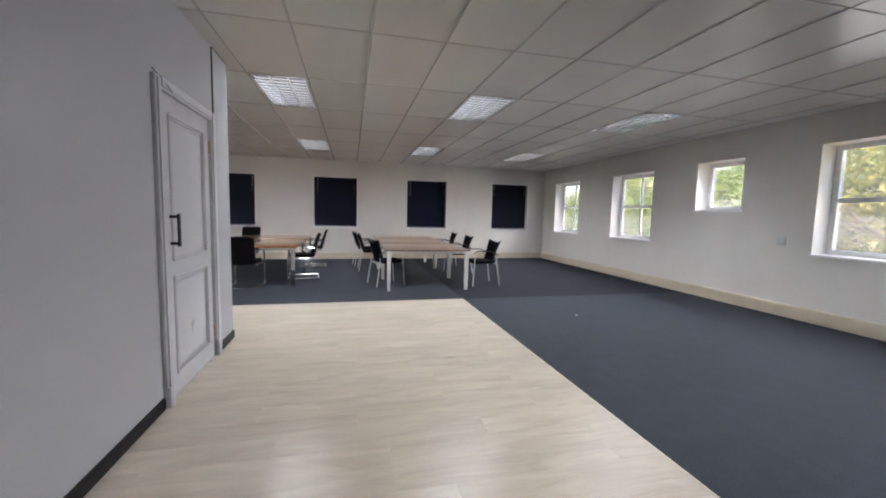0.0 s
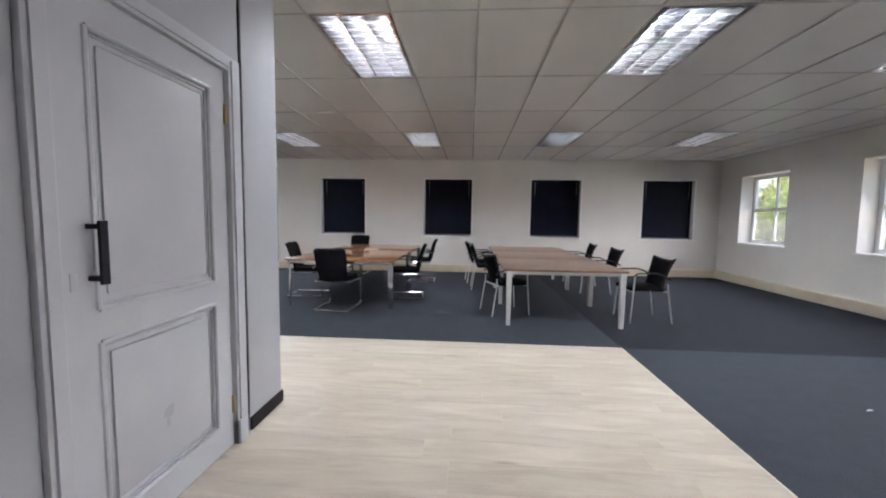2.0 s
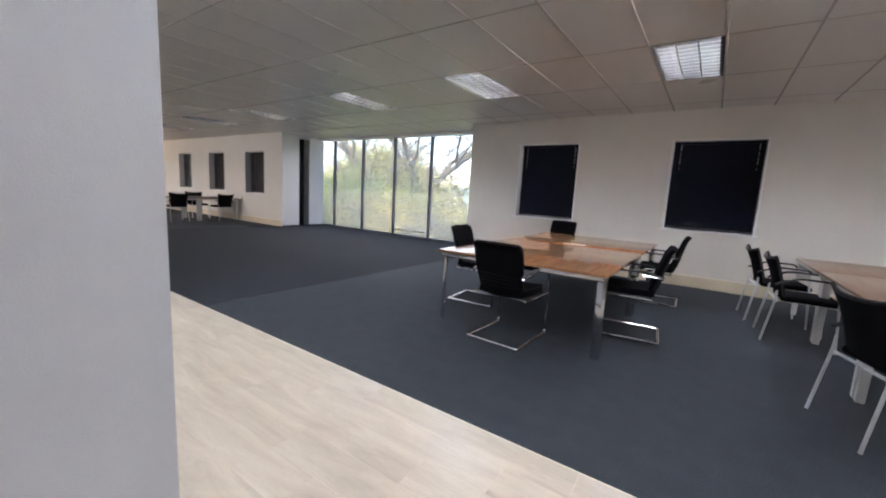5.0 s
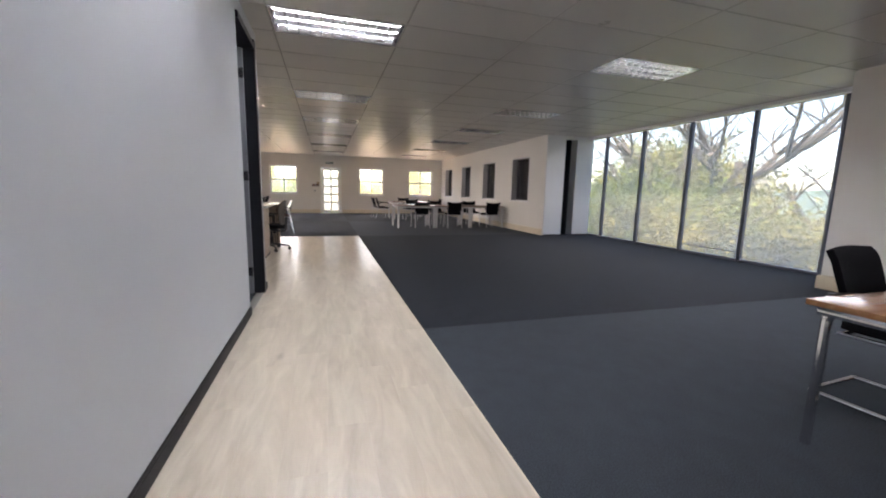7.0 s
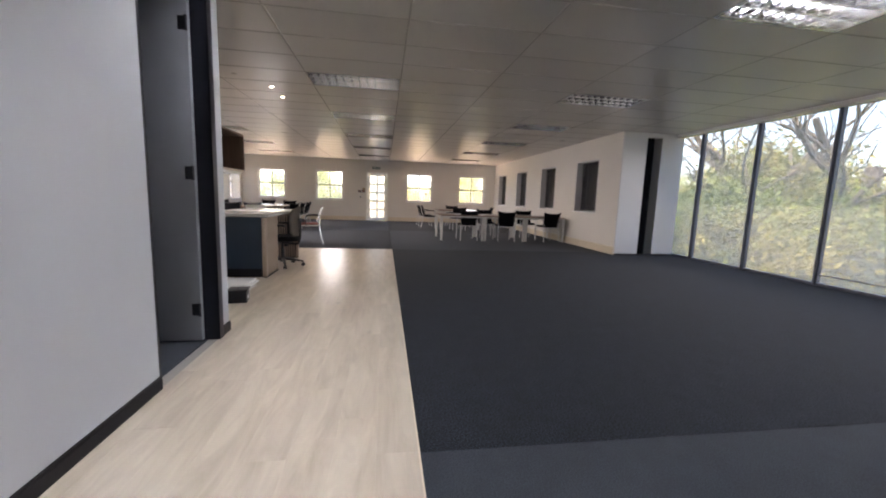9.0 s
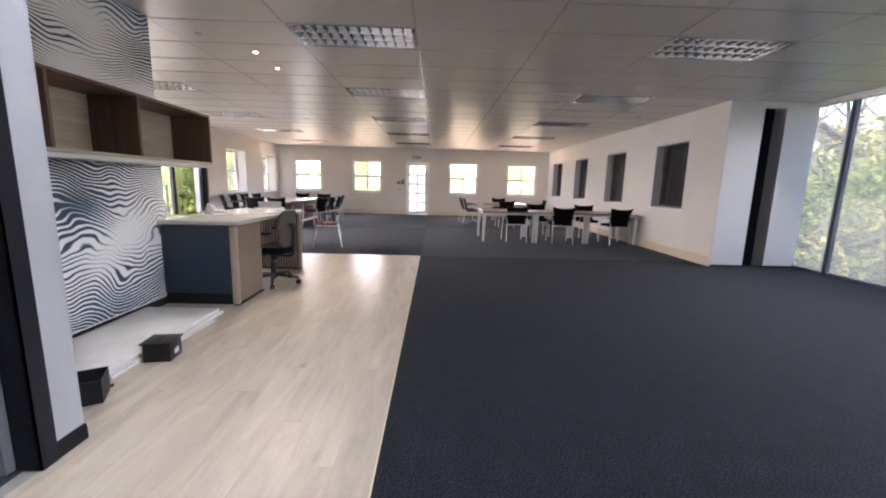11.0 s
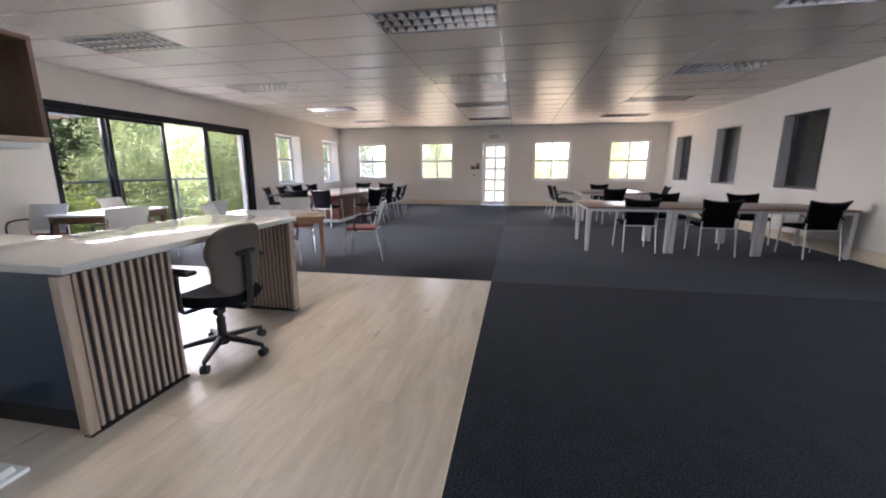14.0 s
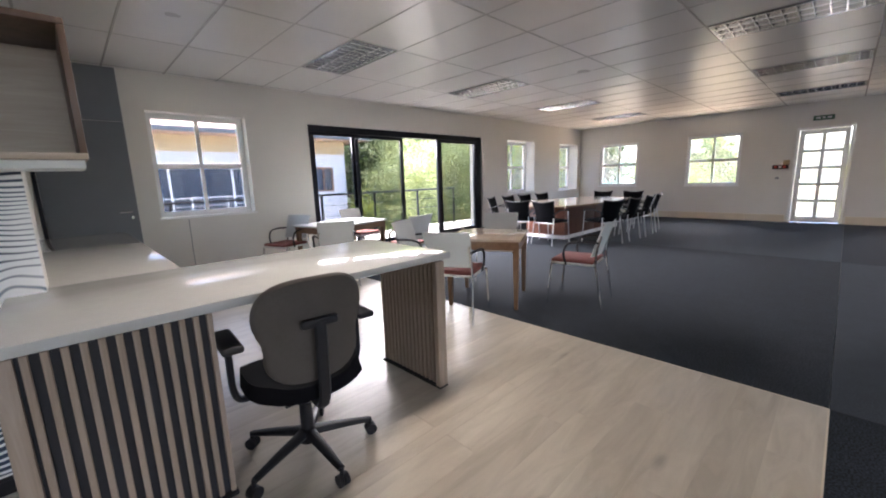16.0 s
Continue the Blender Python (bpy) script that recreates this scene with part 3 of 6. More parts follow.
def bar(bm, x0, y0, x1, y1, w, z):
    """A ceiling bar of half width w with a shallow bevelled underside."""
    d = Vector((x1 - x0, y1 - y0, 0)).normalized()
    c = Vector((-d.y, d.x, 0))
    ring = [[bm.verts.new(Vector((x, y, 0)) + c * a + Vector((0, 0, z + h))) for a, h in ((-w, 0.03), (-w, 0.0035), (-w * 0.45, 0.0), (w * 0.45, 0.0), (w, 0.0035), (w, 0.03))] for x, y in ((x0, y0), (x1, y1))]
    for k in range(5):
        bm.faces.new((ring[0][k], ring[1][k], ring[1][k + 1], ring[0][k + 1]))


for x in XL:
    bar(bm, x, YL[0], x, YL[-1], 0.0095, CEIL - 0.001)
for y in YL:
    for xa, xb in zip(XL, XL[1:]):
        bar(bm, xa + 0.0097, y, xb - 0.0097, y, 0.0085, CEIL)
bm.faces.ensure_lookup_table()
for f in bm.faces[n_tile:]:
    f.material_index = 1
me = finish("ceiling", bm, [M_CEIL, M_TBAR], False)
tagged(new("ceiling", me), "suspended ceiling of pale grey vinyl tiles in a thin grid", "ceiling", kind="structure")

# carpets in broad sheets laid with the pile turned by turns
def carpet_sheet(x0, y0, x1, y1, mat, label):
    bm = B()
    box(bm, x0 + 0.001, y0 + 0.001, -0.012, x1 - 0.001, y1 - 0.001, random.uniform(-0.0005, 0.0005))
    ob = new("carpet", finish("carpet", bm, mat, False))
    return tagged(ob, label, "carpet", kind="structure")

VE, VN, VW = 1.205, 6.60, -11.55
L1, L2 = "dark charcoal short-pile office carpet", "slate grey short-pile office carpet"
carpet_sheet(VE, VN, X_E, Y_N, M_CARPET_A, L1)
carpet_sheet(VE, -1.6, X_E, VN, M_CARPET_B, L2)
carpet_sheet(-4.83, VN, VE, Y_N, M_CARPET_B, L2)
carpet_sheet(VW, VN, -4.83, Y_NW, M_CARPET_A, L1)
carpet_sheet(-11.175, Y_NW, -4.83, 13.0, M_CARPET_A, L1)
carpet_sheet(-16.15, VN, VW, Y_NW, M_CARPET_B, L2)
carpet_sheet(X_W, VN, -16.15, Y_NW, M_CARPET_A, L1)
carpet_sheet(-16.15, Y_S, VW, VN, M_CARPET_A, L1)
carpet_sheet(X_W, Y_S, -16.15, VN, M_CARPET_B, L2)
carpet_sheet(-6.36, 2.2, -1.865, 5.1, M_CARPET_B, L2)

# skirtings
def skirting(name, axis, at, depth, u0, u1, h, mat, label):
    bm = B()
    if axis == "x":
        box(bm, u0, at, 0.0005, u1, at + depth, h - 0.012)
        box(bm, u0, at, h - 0.012, u1, at + depth * 0.8, h)
    else:
        box(bm, at, u0, 0.0005, at + depth, u1, h - 0.012)
        box(bm, at, u0, h - 0.012, at + depth * 0.8, u1, h)
    tagged(new(name, finish(name, bm, mat, False)), label, "skirting", kind="structure")

CREAM, DARK = "cream power-trunking skirting", "low black skirting board"
skirting("baseboard", "x", Y_N, -0.085, -5.15, X_E - 0.087, 0.17, M_TRIM, CREAM)
skirting("baseboard", "y", X_E, -0.085, -1.6, Y_N, 0.17, M_TRIM, CREAM)
skirting("baseboard", "x", Y_NW, -0.05, X_W + 0.052, -11.17, 0.17, M_TRIM, CREAM)
skirting("baseboard", "y", X_W, 0.05, Y_S, 5.58, 0.17, M_TRIM, CREAM)
skirting("baseboard", "y", X_W, 0.05, 6.60, Y_NW, 0.17, M_TRIM, CREAM)
skirting("baseboard", "x", Y_S, 0.05, -21.07, -16.2, 0.17, M_TRIM, CREAM)
skirting("baseboard", "y", -1.665, 0.014, -1.6, 3.69, 0.076, M_BLACKTRIM, DARK)
skirting("baseboard", "y", -1.655, 0.014, 4.80, 5.18, 0.076, M_BLACKTRIM, DARK)
skirting("baseboard", "x", 5.18, 0.014, -5.53, -1.645, 0.076, M_BLACKTRIM, DARK)
skirting("baseboard", "x", 5.18, 0.014, -6.53, -6.37, 0.076, M_BLACKTRIM, DARK)
skirting("baseboard", "x", 4.165, 0.014, -8.60, -6.53, 0.076, M_BLACKTRIM, DARK)
skirting("baseboard", "y", -11.175, 0.012, Y_NW, 12.98, 0.03, M_BLACKTRIM, DARK)
# the end panel of the door wall, a little proud, with a black shadow joint
bm = B()
box(bm, -1.663, 4.80, 0.0, -1.655, 5.18, CEIL - 0.012)
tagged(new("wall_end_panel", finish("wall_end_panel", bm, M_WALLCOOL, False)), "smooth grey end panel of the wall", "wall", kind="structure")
bm = B()
box(bm, -1.664, 4.785, 0.0, -1.6585, 4.798, CEIL - 0.002)
box(bm, -1.664, 4.798, CEIL - 0.011, -1.6535, 5.18, CEIL - 0.002)
tagged(new("trim", finish("trim", bm, M_BLACKTRIM, False)), "thin black shadow joint", "trim", kind="structure")
# mural sheet on its wall
bm = B()
box(bm, -8.689, 4.166, 0.09, -6.532, 4.172, CEIL)
thing("wave_mural", bm, M_MURAL, "white wall mural printed with flowing navy wave lines", "mural")


# ---------------------------------------------------------------- windows and doors
def sash_window(name, axis, face, depth, u0, u1, z0, z1, out, label, muntin=True, pane=None):
    """White sash window at the outer end of its reveal: frame, meeting rail, glazing bars, panes, inner sill. out: +1 or -1, the way out."""
    w = base(name, label, "window", kind="structure")

    def bx(bm, ua, ub, da, db, za, zb):
        p, q = face + out * da, face + out * db
        if axis == "x":
            box(bm, ua, p, za, ub, q, zb)
        else:
            box(bm, p, ua, za, q, ub, zb)

    f, zm = 0.068, (z0 + z1) / 2
    bm = B()
    e = 0.001
    bx(bm, u0 + e, u0 + f, depth - 0.07, depth, z0 + e, z1 - e)
    bx(bm, u1 - f, u1 - e, depth - 0.07, depth, z0 + e, z1 - e)
    bx(bm, u0 + f, u1 - f, depth - 0.07, depth, z0 + e, z0 + f)
    bx(bm, u0 + f, u1 - f, depth - 0.07, depth, z1 - f, z1 - e)
    part("window_frame", bm, M_WHITEPAINT, w)
    if muntin:
        bm = B()
        bx(bm, u0 + f, u1 - f, depth - 0.06, depth - 0.005, zm - 0.030, zm + 0.030)
        part("meeting_rail", bm, M_WHITEPAINT, w)
    um = (u0 + u1) / 2
    if muntin:
        for za, zb in ((z0 + f, zm - 0.030), (zm + 0.030, z1 - f)):
            bm = B()
            bx(bm, um - 0.02, um + 0.02, depth - 0.05, depth - 0.012, za, zb)
            part("glazing_bar", bm, M_WHITEPAINT, w)
    for za, zb in ((z0 + f, zm - 0.030), (zm + 0.030, z1 - f)) if muntin else ((z0 + f, z1 - f),):
        for ua, ub in ((u0 + f, um - 0.02), (um + 0.02, u1 - f)) if muntin else ((u0 + f, u1 - f),):
            bm = B()
            bx(bm, ua, ub, depth - 0.034, depth - 0.030, za, zb)
            part("pane", bm, pane or M_GLASS, w).visible_shadow = False
    bm = B()
    bx(bm, u0 - 0.02, u1 + 0.02, -0.025, depth - 0.07, z0 - 0.022, z0 + 0.003)
    part("window_sill", bm, M_WHITEPAINT, w)
    return w


for i, (a, b, c, d) in enumerate(E_WIN):
    sash_window("window_%d" % (i + 1), "y", X_E, 0.32, a, b, c, d, 1, "white sash window in a deep reveal" if i != 2 else "small square white window in a deep reveal", muntin=i != 2, pane=M_VEILED)
for i, (a, b, c, d) in enumerate(W_WIN):
    sash_window("window_%d" % (i + 5), "y", X_W, 0.12, a, b, c, d, -1, "white sash window with glazing bars", pane=M_BRIGHT)
for i, (a, b, c, d) in enumerate(S_WIN):
    sash_window("window_%d" % (i + 9), "x", Y_S, 0.38 if i else 0.24, a, b, c, d, -1, "white sash window with glazing bars", pane=M_BRIGHT if i else M_GLASS)


def blind_window(name, face, depth, u0, u1, z0, z1, mat, label, blind_label, lining):
    """Window closed off by a venetian blind hung depth into the reveal, of an outer wall that runs along x and opens to +y."""
    w = base(name, label, "window", kind="structure")
    bm = B()
    f = 0.045
    box(bm, u0 + 0.001, face + depth + 0.03, z0 + 0.001, u0 + f, face + depth + 0.09, z1 - 0.001)
    box(bm, u1 - f, face + depth + 0.03, z0 + 0.001, u1 - 0.001, face + depth + 0.09, z1 - 0.001)
    box(bm, u0 + f, face + depth + 0.03, z0 + 0.001, u1 - f, face + depth + 0.09, z0 + f)
    box(bm, u0 + f, face + depth + 0.03, z1 - f, u1 - f, face + depth + 0.09, z1 - 0.001)
    part("window_frame", bm, M_WHITEPAINT, w)
    bm = B()
    for a, b, za, zb in ((u0 - 0.004, u0 + 0.022, z0 + 0.004, z1 + 0.004), (u1 - 0.022, u1 + 0.004, z0 + 0.004, z1 + 0.004), (u0 + 0.022, u1 - 0.022, z1 - 0.018, z1 + 0.004)):
        box(bm, a, face - 0.003, za, b, face + depth + 0.028, zb)
    part("lining", bm, lining, w)
    bm = B()
    box(bm, u0 + f, face + depth + 0.06, z0 + f, u1 - f, face + depth + 0.066, z1 - f)
    part("pane", bm, M_HOUSEGLASS, w, "dark tinted pane")
    bm = B()
    box(bm, u0 - 0.03, face - 0.025, z0 - 0.024, u1 + 0.03, face + depth + 0.03, z0 + 0.003)
    part("window_sill", bm, M_WHITEPAINT, w)
    bl = base("venetian_blind", blind_label, "blind", group="closed blinds")
    bm = B()
    box(bm, u0 + 0.026, face + depth - 0.02, z1 - 0.056, u1 - 0.026, face + depth + 0.02, z1 - 0.020)
    part("head_rail", bm, mat, bl)
    bm = B()
    box(bm, u0 + 0.028, face + depth - 0.013, z0 + 0.012, u1 - 0.028, face + depth + 0.013, z0 + 0.026)
    part("bottom_rail", bm, mat, bl)
    bm = B()
    L = (u1 - u0) / 2 - 0.028
    shell(bm, lambda u, v: ((u * 2 - 1) * L, 0.006 * math.sin(v * math.pi) + 0.004 * (v - 0.5), (v - 0.5) * 0.0262), 1, 3, 0.0008)
    me = finish("slat", bm, mat)
    n = int((z1 - z0 - 0.085) / 0.0235)
    for k in range(n):
        share("slat", me, bl, pose((u0 + u1) / 2, face + depth, z0 + 0.036 + 0.0235 * (k + 0.5), random.uniform(-1.2, 1.2) - 4, 0, 0))
    for u in (u0 + 0.11, u1 - 0.11):
        bm = B()
        tube(bm, [(u, face + depth - 0.017, z1 - 0.05), (u + 0.003, face + depth - 0.018, z1 - 0.5), (u, face + depth - 0.017, z0 + 0.03)], 0.0012, 5)
        cord = part("ladder_cord", bm, M_BLACKPLAS, bl)
        bm = B()
        for k, (a, b) in enumerate(((0.06, 0.15), (0.18, 0.23), (0.26, 0.36), (0.41, 0.44))):
            tube(bm, [(u + 0.012, face + depth - 0.022, z1 - a), (u + 0.013, face + depth - 0.023, z1 - b)], 0.0045 - 0.0007 * k, 6)
        part("pull_cord", bm, M_CORD, cord, "pale pull cord")
    bm = B()
    tube(bm, [(u0 + 0.06, face + depth - 0.022, z1 - 0.04), (u0 + 0.062, face + depth - 0.024, z1 - 0.55)], 0.004, 6)
    part("tilt_wand", bm, M_BLACKPLAS, bl)


for i, (a, b) in enumerate(N_WIN):
    blind_window("window_%d" % (i + 12), Y_N, 0.12, a, b, 0.875, 2.255, M_BLIND, "white-framed window behind a closed blind", "black venetian blind, fully lowered and closed", M_WHITEPAINT)
for i, (a, b) in enumerate(NW_WIN):
    blind_window("window_%d" % (i + 16), Y_NW, 0.17, a, b, 0.905, 2.19, M_BLINDGREY, "recessed window behind a closed blind", "charcoal venetian blind, lowered in a deep reveal", M_PILLAR)


# tall glazing of the north bay
def glazing():
    w = base("window_20", "floor-to-ceiling glazing in dark aluminium mullions", "window", kind="structure")
    y, z0, z1 = 13.02, 0.0, CEIL - 0.03
    xs = [-11.87, -10.63, -9.39, -8.15, -6.91, -5.67, -5.15]
    for x in xs[1:-1]:
        bm = B()
        box(bm, x - 0.032, y - 0.05, z0, x + 0.032, y + 0.02, z1)
        box(bm, x - 0.012, y - 0.075, z0, x + 0.012, y - 0.05, z1)
        part("mullion", bm, M_ALU, w)
    bm = B()
    box(bm, -11.6, y - 0.05, z1, -5.15, y + 0.03, z1 + 0.06)
    part("head_rail", bm, M_ALU, w)
    bm = B()
    box(bm, -11.6, y - 0.05, -0.01, -5.15, y + 0.05, 0.045)
    part("sill_rail", bm, M_ALU, w)
    for a, b in zip(xs, xs[1:]):
        bm = B()
        box(bm, max(a, -11.6) + 0.032, y + 0.002, 0.045, b - 0.032, y + 0.008, z1)
        part("pane", bm, M_HAZE, w).visible_shadow = False
    bm = B()
    box(bm, -8.118, y - 0.03, 0.16, -6.942, y - 0.015, 0.175)
    part("low_rail", bm, M_ALU, w, "thin dark transom low on the pane")
    bm = B()
    box(bm, -11.172, 12.80, CEIL - 0.06, -5.152, 12.97, CEIL - 0.002)
    tagged(new("trim", finish("trim", bm, M_WHITEPAINT, False)), "pale bulkhead above the glazing", "trim", kind="structure")


glazing()


# sliding doors on the balcony side
def sliding_doors():
    x0, x1, z0, z1 = S_DOOR
    d = base("door_1", "black aluminium sliding glass doors, one leaf slid open", "door", kind="structure")
    y = Y_S - 0.12
    bm = B()
    box(bm, x0 + 0.001, y - 0.08, z0, x0 + 0.12, y + 0.08, z1 - 0.001)
    box(bm, x1 - 0.06, y - 0.08, z0, x1 - 0.001, y + 0.08, z1 - 0.001)
    box(bm, x0 + 0.12, y - 0.08, z1 - 0.11, x1 - 0.06, y + 0.08, z1 - 0.001)
    box(bm, x0 + 0.12, y - 0.08, z0, x1 - 0.06, y + 0.08, z0 + 0.03)
    part("door_frame", bm, M_BLACKMETAL, d)
    zb, zt = z0 + 0.03, z1 - 0.11
    for a, b, dy, s in ((-12.76, x1 - 0.06, 0.03, 0.06), (-13.84, -12.66, -0.03, 0.07), (-16.02, -14.72, 0.03, 0.085)):
        leaf = B()
        box(leaf, a, y + dy - 0.02, zb, a + s, y + dy + 0.02, zt)
        box(leaf, b - s, y + dy - 0.02, zb, b, y + dy + 0.02, zt)
        box(leaf, a + s, y + dy - 0.02, zb, b - s, y + dy + 0.02, zb + 0.08)
        box(leaf, a + s, y + dy - 0.02, zt - 0.055, b - s, y + dy + 0.02, zt)
        ob = part("door_leaf", leaf, M_BLACKMETAL, d)
        bm = B()
        box(bm, a + s, y + dy - 0.003, zb + 0.08, b - s, y + dy + 0.003, zt - 0.055)
        part("pane", bm, M_GLASS, ob).visible_shadow = False
    bm = B()
    box(bm, -14.90, y - 0.07, zb, -14.81, y + 0.009, zt)
    part("stile", bm, M_BLACKMETAL, d)
    bm = B()
    tube(bm, fillet([(-15.84, y + 0.05, 0.95), (-15.84, y + 0.10, 0.95), (-15.84, y + 0.10, 1.2), (-15.84, y + 0.05, 1.2)], 0.02), 0.010, 8)
    part("door_handle", bm, M_BLACKMETAL, d)


sliding_doors()


# glazed exit door in the west wall
def exit_door():
    y0, y1, z1 = 5.62, 6.56, 2.16
    d = base("door_2", "white glazed exit door with ten frosted panes", "door", kind="structure")
    x = X_W - 0.06
    bm = B()
    box(bm, x - 0.05, y0 + 0.001, 0, x + 0.075, y0 + 0.055, z1 - 0.001)
    box(bm, x - 0.05, y1 - 0.055, 0, x + 0.075, y1 - 0.001, z1 - 0.001)
    box(bm, x - 0.05, y0 + 0.055, z1 - 0.055, x + 0.075, y1 - 0.055, z1 - 0.001)
    part("door_frame", bm, M_WHITEPAINT, d)
    a, b, za, zb = y0 + 0.06, y1 - 0.06, 0.012, z1 - 0.06
    leaf = B()
    s = 0.085
    box(leaf, x - 0.02, a, za, x + 0.02, a + s, zb)
    box(leaf, x - 0.02, b - s, za, x + 0.02, b, zb)
    box(leaf, x - 0.02, a + s, za, x + 0.02, b - s, za + 0.12)
    box(leaf, x - 0.02, a + s, zb - 0.09, x + 0.02, b - s, zb)
    ob = part("door_leaf", leaf, M_WHITEPAINT, d)
    zs = [za + 0.12 + (zb - 0.09 - za - 0.12) * k / 5 for k in range(6)]
    m = (a + b) / 2
    bm = B()
    box(bm, x - 0.018, m - 0.028, zs[0], x + 0.018, m + 0.028, zs[-1])
    part("glazing_bar", bm, M_WHITEPAINT, ob)
    for z in zs[1:-1]:
        for p, q in ((a + s, m - 0.028), (m + 0.028, b - s)):
            bm = B()
            box(bm, x - 0.016, p, z - 0.026, x + 0.016, q, z + 0.026)
            part("glazing_bar", bm, M_WHITEPAINT, ob)
    for k in range(5):
        for p, q in ((a + s, m - 0.028), (m + 0.028, b - s)):
            bm = B()
            box(bm, x - 0.003, p, zs[k] + (0.026 if k else 0), x + 0.003, q, zs[k + 1] - (0.026 if k < 4 else 0))
            part("pane", bm, M_FROST, ob).visible_shadow = False
    bm = B()
    tube(bm, fillet([(x + 0.02, y0 + 0.10, 1.0), (x + 0.06, y0 + 0.10, 1.0), (x + 0.06, y0 + 0.21, 1.0)], 0.015), 0.009, 8)
    part("door_handle", bm, M_CHROME, d)


exit_door()


def panelled_door():
    """Closed grey two-panel door beside the first steps."""
    d = base("door_3", "closed grey painted two-panel door in a moulded frame", "door", kind="structure")
    x = -1.665
    ya, yb, zt = 3.76, 4.665, 2.055
    bm = B()
    for a, b, za, zb in ((ya - 0.065, ya + 0.012, 0, zt + 0.065), (yb - 0.012, yb + 0.085, 0, zt + 0.065)):
        slab(bm, x - 0.002, a, za, x + 0.028, b, zb, 0.007)
        slab(bm, x - 0.002, a + 0.018, za, x + 0.038, b - 0.018, zb - 0.02, 0.006)
    slab(bm, x - 0.002, ya + 0.012, zt - 0.012, x + 0.028, yb - 0.012, zt + 0.065, 0.007)
    slab(bm, x - 0.002, ya + 0.012, zt + 0.005, x + 0.038, yb - 0.012, zt + 0.047, 0.006)
    box(bm, x - 0.15, ya + 0.001, 0, x - 0.002, ya + 0.025, zt - 0.001)
    box(bm, x - 0.15, yb - 0.025, 0, x - 0.002, yb - 0.001, zt - 0.001)
    box(bm, x - 0.15, ya + 0.025, zt - 0.025, x - 0.002, yb - 0.025, zt - 0.001)
    part("door_frame", bm, M_DOORPAINT, d)
    for y in (ya - 0.067, yb - 0.012):
        bm = B()
        slab(bm, x, y, 0, x + 0.044, y + 0.077, 0.14, 0.006)
        part("plinth_block", bm, M_DOORPAINT, d)
    a, b, za, zb = ya + 0.028, yb - 0.028, 0.008, zt - 0.028
    xf = x + 0.004
    leaf = B()
    box(leaf, xf - 0.04, a, za, xf - 0.014, b, zb)
    P = [(a + 0.115, b - 0.115, 0.95, zb - 0.11), (a + 0.115, b - 0.115, 0.16, 0.83)]
    box(leaf, xf - 0.014, a, za, xf, P[0][0], zb)
    box(leaf, xf - 0.014, P[0][1], za, xf, b, zb)
    box(leaf, xf - 0.014, P[0][0], P[0][3], xf, P[0][1], zb)
    box(leaf, xf - 0.014, P[0][0], P[1][3], xf, P[0][1], P[0][2])
    box(leaf, xf - 0.014, P[0][0], za, xf, P[0][1], P[1][2])
    ob = part("door_leaf", leaf, M_DOORPAINT, d)
    for p, q, r, s in P:
        bm = B()
        slab(bm, xf - 0.0135, p + 0.045, r + 0.045, xf - 0.004, q - 0.045, s - 0.045, 0.008)
        part("panel", bm, M_DOORPAINT, ob)
        bm = B()
        for (y1, z1), (y2, z2) in zip(((p, r), (q, r), (q, s), (p, s)), ((q, r), (q, s), (p, s), (p, r))):
            tube(bm, [(xf, y1, z1), (xf, y2, z2)], 0.011, 8)
            w = Vector((0, (p + q) / 2 - (y1 + y2) / 2, (r + s) / 2 - (z1 + z2) / 2)).normalized() * 0.02
            tube(bm, [(xf - 0.006, y1 + w.y + (0.02 if y2 > y1 else -0.02 if y2 < y1 else 0), z1 + w.z + (0.02 if z2 > z1 else -0.02 if z2 < z1 else 0)),
                      (xf - 0.006, y2 + w.y - (0.02 if y2 > y1 else -0.02 if y2 < y1 else 0), z2 + w.z - (0.02 if z2 > z1 else -0.02 if z2 < z1 else 0))], 0.006, 6)
        part("moulding", bm, M_DOORPAINT, ob)
    bm = B()
    for z in (1.065, 1.245):
        slab(bm, xf, a + 0.082, z - 0.009, xf + 0.05, a + 0.106, z + 0.009, 0.002)
    slab(bm, xf + 0.046, a + 0.08, 1.045, xf + 0.058, a + 0.108, 1.265, 0.002)
    part("door_handle", bm, M_BLACKMETAL, ob, "square black pull handle")
    bm = B()
    slab(bm, xf - 0.001, a + 0.02, 1.03, xf + 0.003, a + 0.045, 1.09, 0.001)
    part("lock_plate", bm, M_DOORPAINT, ob)
    for z in (0.24, 1.82):
        bm = B()
        tube(bm, [(xf + 0.004, b + 0.006, z - 0.05), (xf + 0.004, b + 0.006, z + 0.05)], 0.008, 8)
        part("hinge", bm, M_BRASS, ob, "worn brass hinge")


panelled_door()


